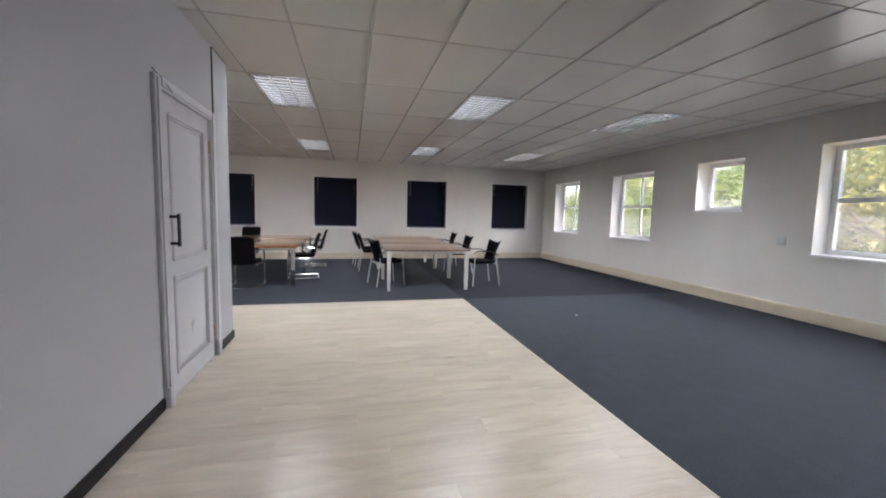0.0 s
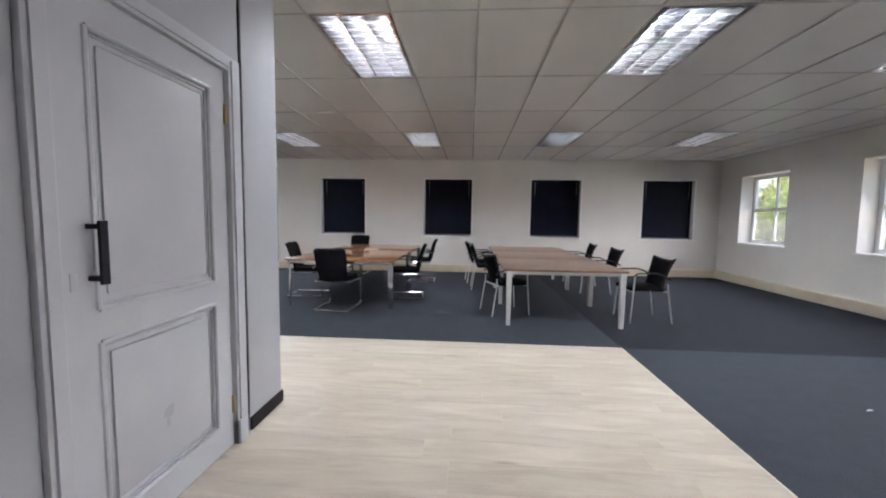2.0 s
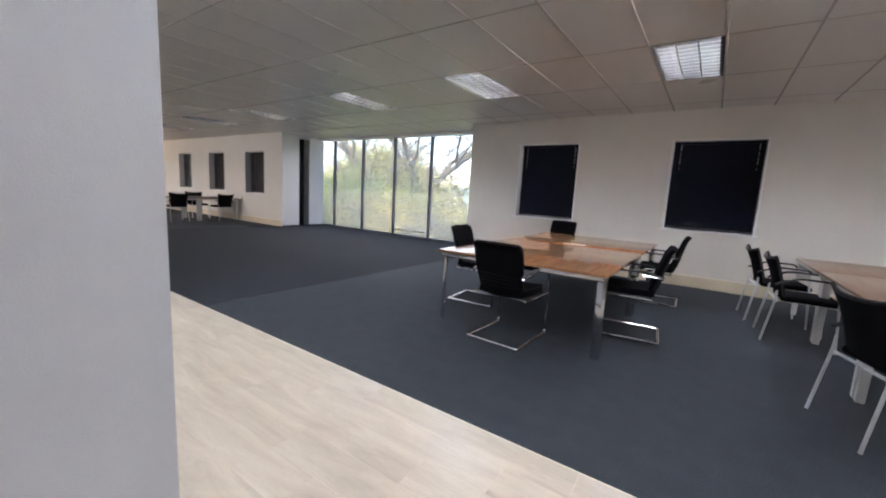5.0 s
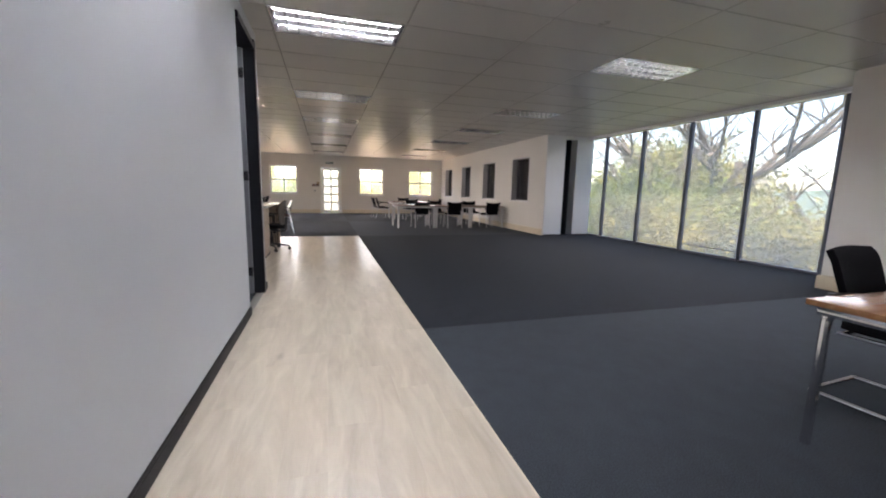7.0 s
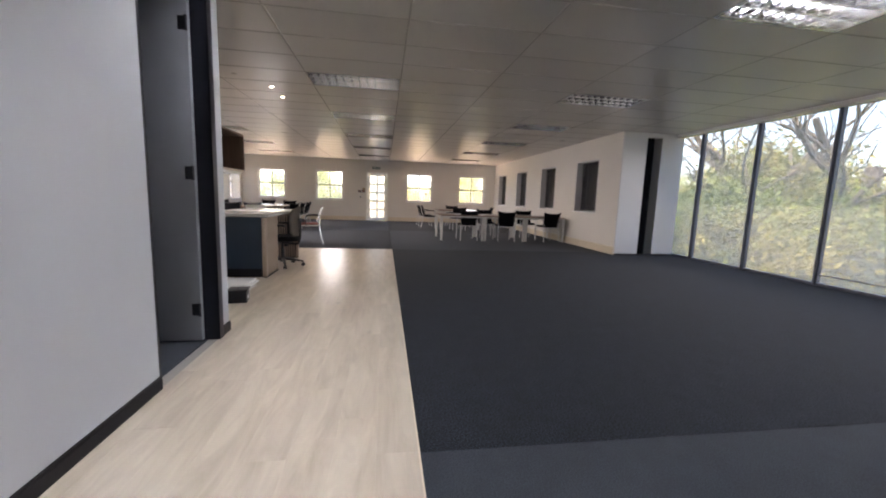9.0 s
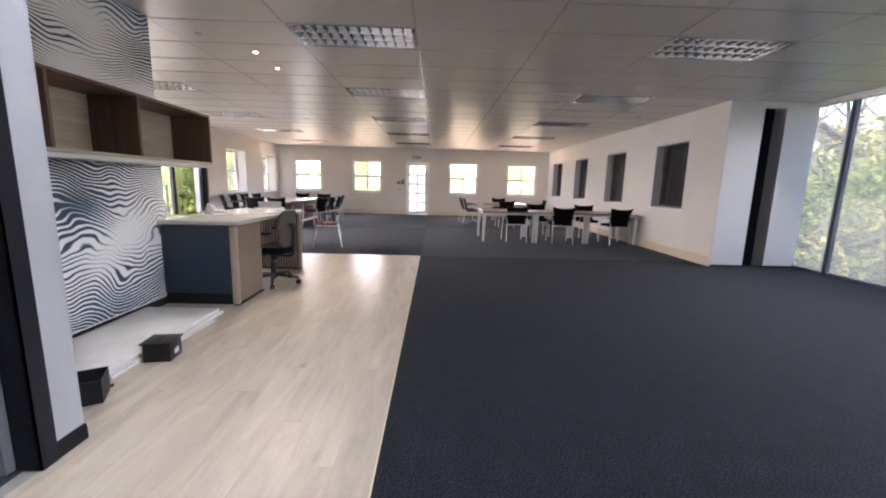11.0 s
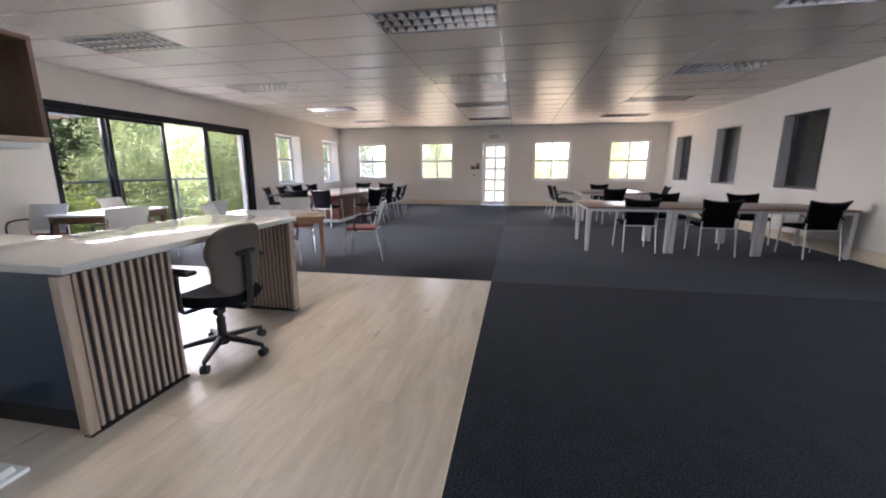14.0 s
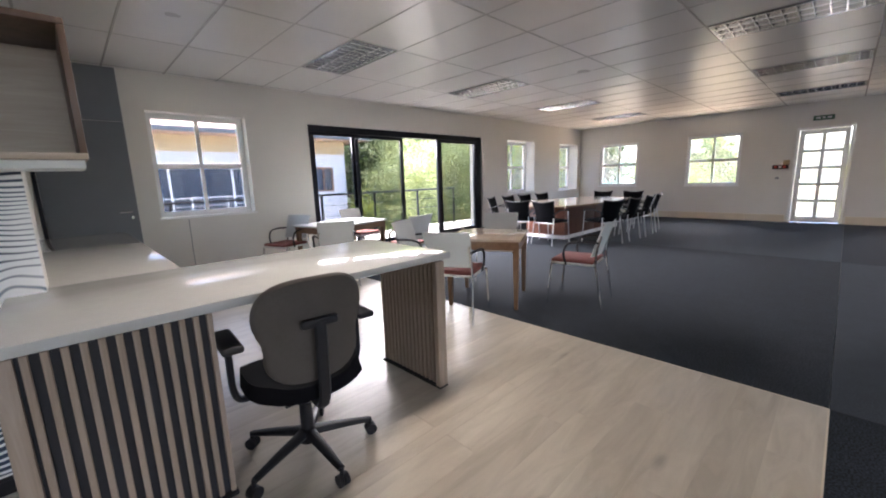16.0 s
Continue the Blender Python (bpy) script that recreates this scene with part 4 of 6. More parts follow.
def open_door():
    """Tall black frame in the corridor wall with its grey leaf swung inwards."""
    d = base("door_4", "tall grey door standing open in a black steel frame", "door", kind="structure")
    bm = B()
    x0, x1, zt = -6.36, -5.53, 2.56
    box(bm, x0 + 0.001, 4.98, 0, x0 + 0.05, 5.195, zt - 0.001)
    box(bm, x0 - 0.02, 5.182, 0.0, x0 + 0.05, 5.197, zt + 0.03)
    box(bm, x1 - 0.03, 4.98, 0, x1 - 0.001, 5.176, zt - 0.001)
    box(bm, x0 + 0.05, 4.98, zt - 0.06, x1 - 0.03, 5.195, zt - 0.001)
    part("door_frame", bm, M_BLACKMETAL, d)
    bm = B()
    slab(bm, x0 + 0.055, 4.30, 0.01, x0 + 0.095, 5.09, zt - 0.07, 0.003)
    leaf = part("door_leaf", bm, M_GREYDOOR, d)
    for z in (0.25, 1.25, 2.25):
        bm = B()
        tube(bm, [(x0 + 0.105, 5.085, z - 0.05), (x0 + 0.105, 5.085, z + 0.05)], 0.010, 8)
        box(bm, x0 + 0.0955, 5.03, z - 0.045, x0 + 0.098, 5.085, z + 0.045)
        part("hinge", bm, M_BLACKMETAL, leaf)


open_door()


def flush_door():
    d = base("door_5", "dark grey flush door with a full-height overpanel, closed", "door", kind="structure")
    y = Y_S
    bm = B()
    slab(bm, -9.44, y + 0.001, 2.08, -8.575, y + 0.022, CEIL - 0.005, 0.003)
    part("overpanel", bm, M_GREYDOOR, d)
    bm = B()
    slab(bm, -9.44, y + 0.001, 0.005, -8.612, y + 0.022, 2.075, 0.003)
    leaf = part("door_leaf", bm, M_GREYDOOR, d)
    bm = B()
    slab(bm, -8.609, y + 0.001, 0.0, -8.576, y + 0.03, 2.075, 0.002)
    part("door_frame", bm, M_BLACKMETAL, d)
    bm = B()
    tube(bm, fillet([(-9.38, y + 0.022, 1.0), (-9.38, y + 0.065, 1.0), (-9.26, y + 0.065, 1.0)], 0.015), 0.009, 8)
    lathe_bm = B()
    part("door_handle", bm, M_CHROME, leaf, "chrome lever handle")
    tube(lathe_bm, [(-9.38, y + 0.022, 0.93), (-9.38, y + 0.03, 0.93)], 0.016, 12)
    part("lock", lathe_bm, M_CHROME, leaf)


flush_door()


# ---------------------------------------------------------------- ceiling lights
def luminaire(lit):
    """Recessed louvred luminaire, 0.6 by 1.237, its south-west corner at the origin and its louvre at z = 0."""
    L, W = 1.237, 0.6
    t = base("ceiling_light", "recessed fluorescent light with mirror louvres, switched on" if lit else "recessed fluorescent light with mirror louvres, switched off", "ceiling light", group="ceiling lights")
    bm = B()
    for a in ((0.012, 0.012, W - 0.012, 0.03), (0.012, L - 0.03, W - 0.012, L - 0.012), (0.012, 0.03, 0.03, L - 0.03), (W - 0.03, 0.03, W - 0.012, L - 0.03)):
        box(bm, a[0], a[1], -0.003, a[2], a[3], 0.05)
    part("frame", bm, M_BLADE, t)
    bm = B()
    box(bm, 0.012, 0.012, 0.105, W - 0.012, L - 0.012, 0.11)
    box(bm, 0.012, 0.012, 0.05, 0.018, L - 0.012, 0.105)
    box(bm, W - 0.018, 0.012, 0.05, W - 0.012, L - 0.012, 0.105)
    box(bm, 0.018, 0.012, 0.05, W - 0.018, 0.018, 0.105)
    box(bm, 0.018, L - 0.018, 0.05, W - 0.018, L - 0.012, 0.105)
    part("tray", bm, M_TRAY, t)
    xs = [0.03 + (W - 0.06) * k / 3 for k in range(4)]
    ys = [0.03 + (L - 0.06) * k / 11 for k in range(12)]
    def prism(bm, profile, along, a, e):
        """A bar of constant profile (across, up) along x or y, its lowest faces in the paler lip metal that carries the
        edge glint.
        """
        ring = []
        for s in (a, e):
            ring.append([bm.verts.new((p, s, q) if along == "y" else (s, p, q)) for p, q in profile])
        lo, hi = ring
        n = len(profile)
        bm.faces.new(lo)
        bm.faces.new(hi[::-1])
        for k in range(n):
            f = bm.faces.new((lo[k], hi[k], hi[(k + 1) % n], lo[(k + 1) % n]))
            if max(profile[k][1], profile[(k + 1) % n][1]) < 0.008:
                f.material_index = 1

    for x in [0.042] + xs[1:-1] + [W - 0.042]:
        bm = B()
        prism(bm, [(x - 0.005, 0.0), (x + 0.005, 0.0), (x + 0.007, 0.006), (x + 0.012, 0.024), (x + 0.022, 0.044), (x - 0.022, 0.044), (x - 0.012, 0.024), (x - 0.007, 0.006)], "y", 0.03, L - 0.03)
        part("reflector", bm, [M_LOUVRE, M_LIP], t)
    bm = B()
    prism(bm, [(-0.004, 0.001), (0.004, 0.001), (0.0055, 0.006), (0.008, 0.022), (0.0135, 0.041), (-0.0135, 0.041), (-0.008, 0.022), (-0.0055, 0.006)], "x", 0.031, W - 0.031)
    blade = finish("louvre_blade", bm, [M_BLADE, M_LIP], False)
    for y in [0.042] + ys[1:-1] + [L - 0.042]:
        share("louvre_blade", blade, t, pose(0, y, 0))
    for a, b in zip(xs, xs[1:]):
        bm = B()
        tube(bm, [((a + b) / 2, 0.05, 0.075), ((a + b) / 2, L - 0.05, 0.075)], 0.017, 10)
        part("tube", bm, M_TUBE if lit else M_TUBEOFF, t, "lit fluorescent tube" if lit else "unlit fluorescent tube")
    return t


for lit, spots in ((True, LIT), (False, UNLIT)):
    first = luminaire(lit)
    first.matrix_world = pose(spots[0][0], spots[0][1], CEIL + 0.002)
    for x, y in spots[1:]:
        copy_thing(first, pose(x, y, CEIL + 0.002))

for x, y in ((-9.61, 4.735), (-10.22, 4.74)):
    t = base("downlight", "small round recessed downlight, switched on", "ceiling light", group="downlights", at=pose(x, y, CEIL))
    bm = B()
    lathe(bm, [(0.036, 0.003), (0.036, -0.003), (0.026, -0.004), (0.021, 0.0)], 20)
    part("trim_ring", bm, M_WHITEPAINT, t)
    bm = B()
    lathe(bm, [(0.020, -0.001), (0.020, -0.003), (0.008, -0.0045)], 20)
    part("lens", bm, M_DOWN, t)
    lamp = bpy.data.lights.new("downlight_beam", "SPOT")
    lamp.energy, lamp.color, lamp.spot_size, lamp.spot_blend, lamp.shadow_soft_size = 5.0, (1.0, 0.91, 0.78), radians(140), 1.0, 0.12
    lo = new("downlight_beam", lamp)
    lo.matrix_world = pose(x, y, CEIL - 0.02)

# small fittings on the walls
def plate(name, axis, at, out, u, z, w, h, d, mat, label, cat):
    bm = B()
    a, b = at, at + out * d
    if axis == "y":
        slab(bm, a, u - w / 2, z - h / 2, b, u + w / 2, z + h / 2, min(0.004, d * 0.4))
    else:
        slab(bm, u - w / 2, a, z - h / 2, u + w / 2, b, z + h / 2, min(0.004, d * 0.4))
    return thing(name, bm, mat, label, cat)


plate("wall_socket", "y", X_E, -1, 5.10, 1.04, 0.11, 0.11, 0.012, M_WHITEPLAS, "square white plastic switch plate on the wall", "switch")
plate("trunking_cover", "y", X_E - 0.085, -1, 3.9, 0.09, 1.4, 0.10, 0.006, M_TRIM, "cream clip-on cover on the power trunking", "trunking")
sign = plate("exit_sign", "y", X_W, 1, 6.04, 2.345, 0.34, 0.10, 0.02, M_EXIT, "dark green exit sign above the glazed door", "sign")
for k, (u, w) in enumerate(((-0.09, 0.08), (0.0, 0.05), (0.09, 0.07))):
    bm = B()
    box(bm, X_W + 0.021, 6.04 + u - w / 2, 2.325, X_W + 0.0225, 6.04 + u + w / 2, 2.365)
    ob = part("mark", bm, M_LABEL, sign, "pale mark")
for name, u, z, w, h, mat, lab in (("alarm_panel", 5.40, 1.30, 0.30, 0.10, M_BLACKPLAS, "dark alarm keypad strip beside the exit door"), ("call_point", 5.50, 1.40, 0.12, 0.11, M_PANEL, "amber emergency call point beside the exit door"),
                                   ("light_switch", 5.36, 1.04, 0.07, 0.05, M_GREYDOOR, "small grey light switch beside the exit door")):
    ob = plate(name, "y", X_W, 1, u, z, w, h, 0.035, mat, lab, "control")
    if name == "alarm_panel":
        for k in range(3):
            bm = B()
            box(bm, X_W + 0.0352, u - 0.11 + 0.08 * k, z - 0.025, X_W + 0.0385, u - 0.06 + 0.08 * k, z + 0.025)
            part("key_block", bm, M_LABEL if k == 1 else M_REDBOX, ob)

bm = B()
tube(bm, [(-9.97, Y_S + 0.004, 0.855), (-9.968, Y_S + 0.004, 0.5), (-9.972, Y_S + 0.004, 0.02)], 0.004, 6)
thing("wall_cable", bm, M_GREYDOOR, "thin grey cable clipped to the wall below the window", "cable")


# ---------------------------------------------------------------- chairs (local: seat faces +y, origin on the floor)
def mesh_chair():
    """Black four-legged armchair with a net back and silver legs."""
    c = base("mesh_armchair", "black armchair with net back and silver tube legs", "chair", group="black meeting chairs")
    bm = B()
    slab(bm, -0.225, -0.20, 0.405, 0.225, 0.235, 0.455, 0.022, 3)
    part("seat", bm, M_BLACKFAB, c)
    bm = B()
    W = 0.230

    def back(u, v):
        s = u * 2 - 1
        z = 0.44 + 0.345 * v + 0.034 * abs(s) ** 2.4 * v * v
        w = W * (0.93 - 0.05 * math.sin(v * math.pi) + 0.06 * v + 0.10 * v ** 3)
        return (s * w, -0.215 - 0.085 * v - 0.03 * v * v * v + 0.045 * s * s, z)
    shell(bm, back, 10, 10, 0.012)
    bk = part("backrest", bm, M_BLACKFAB, c, "black net back")
    bm = B()
    tube(bm, [back(0, v / 8) for v in range(9)], 0.012, 6)
    tube(bm, [back(1, v / 8) for v in range(9)], 0.012, 6)
    tube(bm, [back(u / 10, 1) for u in range(11)], 0.014, 6)
    part("back_frame", bm, M_BLACKPLAS, bk)
    for s in (-1, 1):
        bm = B()
        tube(bm, fillet([(s * 0.235, -0.30, 0.0), (s * 0.222, -0.235, 0.42), (s * 0.215, -0.235, 0.50)], 0.05), 0.0095, 8)
        part("leg", bm, M_SILVER, c)
        bm = B()
        tube(bm, fillet([(s * 0.24, 0.23, 0.0), (s * 0.232, 0.20, 0.43), (s * 0.232, 0.19, 0.60)], 0.05), 0.0095, 8)
        part("leg", bm, M_SILVER, c)
        bm = B()
        tube(bm, fillet([(s * 0.238, 0.20, 0.60), (s * 0.25, 0.17, 0.635), (s * 0.25, -0.10, 0.640), (s * 0.225, -0.255, 0.56)], 0.06), 0.016, 8, 0.6)
        part("armrest", bm, M_BLACKPLAS, c)
    bm = B()
    tube(bm, [(-0.225, -0.22, 0.40), (0.225, -0.22, 0.40)], 0.010, 6)
    part("seat_rail", bm, M_SILVER, c)
    bm = B()
    tube(bm, [(-0.225, 0.20, 0.40), (0.225, 0.20, 0.40)], 0.010, 6)
    part("seat_rail", bm, M_SILVER, c)
    return c


def cantilever_chair():
    """Black padded chair on a bent chrome sled frame."""
    c = base("cantilever_chair", "black cantilever chair on a bent chrome tube frame", "chair", group="cantilever chairs")
    bm = B()
    shell(bm, lambda u, v: ((u * 2 - 1) * 0.228 * (1 - 0.16 * abs(v * 2 - 1) ** 4), -0.21 + 0.45 * v, 0.432 - 0.03 * max(0.0, v - 0.75) ** 1.5 + 0.012 * (u * 2 - 1) ** 2), 12, 12, 0.055)
    bmesh.ops.bevel(bm, geom=[e for e in bm.edges if len(e.link_faces) == 2 and e.calc_face_angle(0) > 1.0], offset=0.02, segments=3, affect="EDGES")
    part("seat", bm, M_BLACKFAB, c)
    bm = B()

    def back(u, v):
        s = u * 2 - 1
        w = (0.188 + 0.034 * math.sin(min(1.0, v * 1.35) * math.pi / 2)) * (1 - 0.07 * max(0.0, (v - 0.93) / 0.07) ** 2) * (1 - 0.22 * max(0.0, (0.10 - v) / 0.10) ** 2)
        bow = 0.050 * s * s * (1 - 0.45 * v)
        return (s * w, -0.205 - 0.115 * v - 0.022 * max(0.0, (v - 0.82) / 0.18) ** 2 + bow, 0.425 + 0.435 * v - 0.006 * s * s * v)
    shell(bm, back, 12, 16, 0.034)
    bk = part("backrest", bm, M_BLACKFAB, c)
    bm = B()
    for k in range(4):
        v = 0.14 + 0.075 * k
        pts = [Vector(back(0.08 + 0.84 * u / 8, v)) + Vector((0, -0.018, 0)) for u in range(9)]
        tube(bm, pts, 0.009, 6)
    part("back_rib", bm, M_BLACKFAB, bk)
    for s in (-1, 1):
        bm = B()
        tube(bm, fillet([(s * 0.235, -0.10, 0.60), (s * 0.24, -0.26, 0.60), (s * 0.24, -0.27, 0.58)], 0.04), 0.012, 8)
        tube(bm, fillet([(s * 0.24, 0.12, 0.625), (s * 0.24, 0.245, 0.60), (s * 0.24, 0.265, 0.42), (s * 0.24, 0.27, 0.012), (s * 0.24, -0.28, 0.012)], 0.05, 5), 0.0125, 10)
        part("leg", bm, M_CHROME, c, "bent chrome tube")
        bm = B()
        tube(bm, fillet([(s * 0.24, 0.15, 0.635), (s * 0.242, -0.12, 0.635), (s * 0.235, -0.27, 0.60)], 0.05), 0.018, 8, 0.55)
        part("armrest", bm, M_BLACKPLAS, c)
    bm = B()
    tube(bm, fillet([(-0.24, -0.26, 0.012), (-0.235, -0.285, 0.012), (0.235, -0.285, 0.012), (0.24, -0.26, 0.012)], 0.03), 0.0125, 10)
    part("floor_bar", bm, M_CHROME, c)
    bm = B()
    tube(bm, [(-0.24, 0.22, 0.395), (0.24, 0.22, 0.395)], 0.011, 8)
    tube(bm, [(-0.24, -0.18, 0.395), (0.24, -0.18, 0.395)], 0.011, 8)
    tube(bm, [(-0.24, 0.265, 0.395), (-0.24, -0.20, 0.395)], 0.011, 8)
    tube(bm, [(0.24, 0.265, 0.395), (0.24, -0.20, 0.395)], 0.011, 8)
    part("seat_rail", bm, M_CHROME, c)
    return c


def cafe_chair():
    """White shell chair with a red pad, arms and chrome legs."""
    c = base("cafe_chair", "white plastic armchair with a red seat pad and chrome legs", "chair", group="white cafe chairs")
    bm = B()

    def back(u, v):
        s = u * 2 - 1
        w = 0.205 + 0.012 * v
        return (s * w, -0.205 - 0.09 * v - 0.025 * v * v + 0.03 * s * s, 0.50 + 0.32 * v)
    shell(bm, back, 10, 8, 0.012)
    part("backrest", bm, M_WHITEPLAS, c)
    bm = B()
    slab(bm, -0.215, -0.20, 0.405, 0.215, 0.215, 0.425, 0.008)
    part("seat_shell", bm, M_WHITEPLAS, c)
    bm = B()
    slab(bm, -0.21, -0.195, 0.4255, 0.21, 0.21, 0.46, 0.014, 3)
    part("seat", bm, M_REDSEAT, c, "red-brown seat pad")
    for s in (-1, 1):
        bm = B()
        tube(bm, fillet([(s * 0.235, -0.29, 0.0), (s * 0.215, -0.215, 0.42), (s * 0.205, -0.22, 0.56), (s * 0.20, -0.255, 0.70)], 0.06), 0.0105, 8)
        part("leg", bm, M_CHROME, c)
        bm = B()
        tube(bm, fillet([(s * 0.235, 0.24, 0.0), (s * 0.225, 0.20, 0.41), (s * 0.20, 0.16, 0.41)], 0.05), 0.0105, 8)
        part("leg", bm, M_CHROME, c)
        bm = B()
        tube(bm, fillet([(s * 0.22, 0.06, 0.41), (s * 0.235, 0.09, 0.52), (s * 0.24, 0.05, 0.625), (s * 0.235, -0.08, 0.645), (s * 0.205, -0.24, 0.635)], 0.06, 5), 0.011, 8)
        part("arm", bm, M_BLACKPLAS, c)
    return c


def task_chair():
    """Swivel chair: grey-brown back on a black post, black seat, five-star base."""
    c = base("swivel_chair", "grey-brown upholstered swivel chair with black arms and five-star base", "office chair")
    for k in range(5):
        a = 2 * math.pi * (k + 0.82) / 5
        d = Vector((math.cos(a), math.sin(a), 0))
        bm = B()
        tube(bm, [d * 0.03 + Vector((0, 0, 0.115)), d * 0.17 + Vector((0, 0, 0.098)), d * 0.295 + Vector((0, 0, 0.078))], [0.030, 0.024, 0.017], 8, 0.75)
        leg = part("leg", bm, M_BLACKPLAS, c)
        side = Vector((-d.y, d.x, 0))
        bm = B()
        for s in (-1, 1):
            p = d * 0.30 + Vector((0, 0, 0.028)) + side * s * 0.013
            tube(bm, [p - side * 0.009, p + side * 0.009], 0.028, 12)
        tube(bm, [d * 0.298 + Vector((0, 0, 0.03)), d * 0.298 + Vector((0, 0, 0.085))], 0.010, 8)
        part("castor", bm, M_BLACKPLAS, leg)
    bm = B()
    lathe(bm, [(0.04, 0.07), (0.042, 0.13), (0.030, 0.14), (0.028, 0.26), (0.018, 0.262), (0.018, 0.37), (0.03, 0.375)], 16)
    part("gas_lift", bm, M_BLACKPLAS, c)
    bm = B()
    slab(bm, -0.09, -0.12, 0.355, 0.09, 0.10, 0.395, 0.012)
    tube(bm, fillet([(0.05, 0.02, 0.37), (0.20, 0.02, 0.365), (0.24, 0.03, 0.35)], 0.02), 0.008, 6)
    tube(bm, fillet([(0.05, -0.05, 0.37), (0.19, -0.06, 0.36), (0.23, -0.06, 0.345)], 0.02), 0.008, 6)
    tube(bm, [(-0.11, -0.08, 0.34), (-0.05, -0.08, 0.34)], 0.024, 10)
    part("mechanism", bm, M_BLACKPLAS, c)
    bm = B()

    def seat(u, v):
        s, r = u * 2 - 1, v * 2 - 1
        k = math.sqrt(1 - 0.45 * abs(s) ** 3)
        return (s * 0.245 * math.sqrt(1 - 0.38 * abs(r) ** 3), r * 0.235 * k, 0.425 + 0.022 * s * s - 0.03 * max(0, r) ** 3)
    shell(bm, seat, 12, 12, 0.065)
    bmesh.ops.bevel(bm, geom=[e for e in bm.edges if len(e.link_faces) == 2 and e.calc_face_angle(0) > 1.0], offset=0.02, segments=3, affect="EDGES")
    part("seat", bm, M_BLACKFAB, c, "black seat pad")
    bm = B()

    def outline(a):
        """Edge of the back seen from behind: broad rounded top, slight waist."""
        ca, sa = math.cos(a), math.sin(a)
        k = (abs(ca) ** 3.2 + abs(sa) ** 3.2) ** (-1 / 3.2)
        x, z = 0.230 * k * ca, 0.222 * k * sa
        return x * (1 - 0.13 * math.exp(-((z + 0.05) / 0.07) ** 2) - 0.10 * max(0, -z / 0.218)), z

    rings = []
    for depth, size in ((-0.022, 0.90), (-0.019, 0.965), (-0.008, 1.0), (0.008, 1.0), (0.019, 0.965), (0.022, 0.90), (0.024, 0.5)):
        ring = []
        for k in range(40):
            x, z = outline(2 * math.pi * k / 40)
            x, z = x * size, z * size
            v = (z + 0.218) / 0.436
            ring.append(bm.verts.new((x, -0.205 - 0.03 * v - 0.05 * (v - 0.4) ** 2 + 1.1 * x * x + depth, 0.692 + z)))
        rings.append(ring)
    for p, q in zip(rings, rings[1:]):
        for k in range(40):
            bm.faces.new((p[k], p[(k + 1) % 40], q[(k + 1) % 40], q[k]))
    for ring, flip in ((rings[0], True), (rings[-1], False)):
        hub = bm.verts.new((0, sum(v.co.y for v in ring) / 40 - (0.02 if flip else 0.0), 0.692))
        for k in range(40):
            bm.faces.new((ring[k], ring[(k + 1) % 40], hub))
    part("backrest", bm, M_GREYFAB, c, "grey-brown upholstered back")
    bm = B()
    pts = fillet([(0, -0.06, 0.355), (0, -0.235, 0.35), (0, -0.265, 0.42), (0, -0.275, 0.735)], 0.05)
    tube(bm, pts, 0.026, 8, 0.6)
    slab(bm, -0.075, -0.285, 0.715, 0.075, -0.255, 0.75, 0.010)
    part("back_post", bm, M_BLACKPLAS, c)
    for s in (-1, 1):
        bm = B()
        tube(bm, fillet([(s * 0.10, 0.0, 0.375), (s * 0.27, 0.0, 0.385), (s * 0.285, 0.0, 0.44), (s * 0.285, 0.0, 0.64)], 0.04), 0.020, 8, 0.7)
        arm = part("arm_post", bm, M_BLACKPLAS, c)
        bm = B()
        slab(bm, s * 0.285 - 0.04, -0.13, 0.635, s * 0.285 + 0.04, 0.13, 0.665, 0.012, 3)
        part("arm_pad", bm, M_BLACKPLAS, arm)
    return c


def put(proto, spots):
    """Copies of a thing at (x, y, heading); heading: degrees that its +y turns to the left."""
    for i, (x, y, a) in enumerate(spots):
        m = pose(x, y, 0.001, 0, 0, a)
        if i == 0:
            proto.matrix_world = m
        else:
            copy_thing(proto, m)


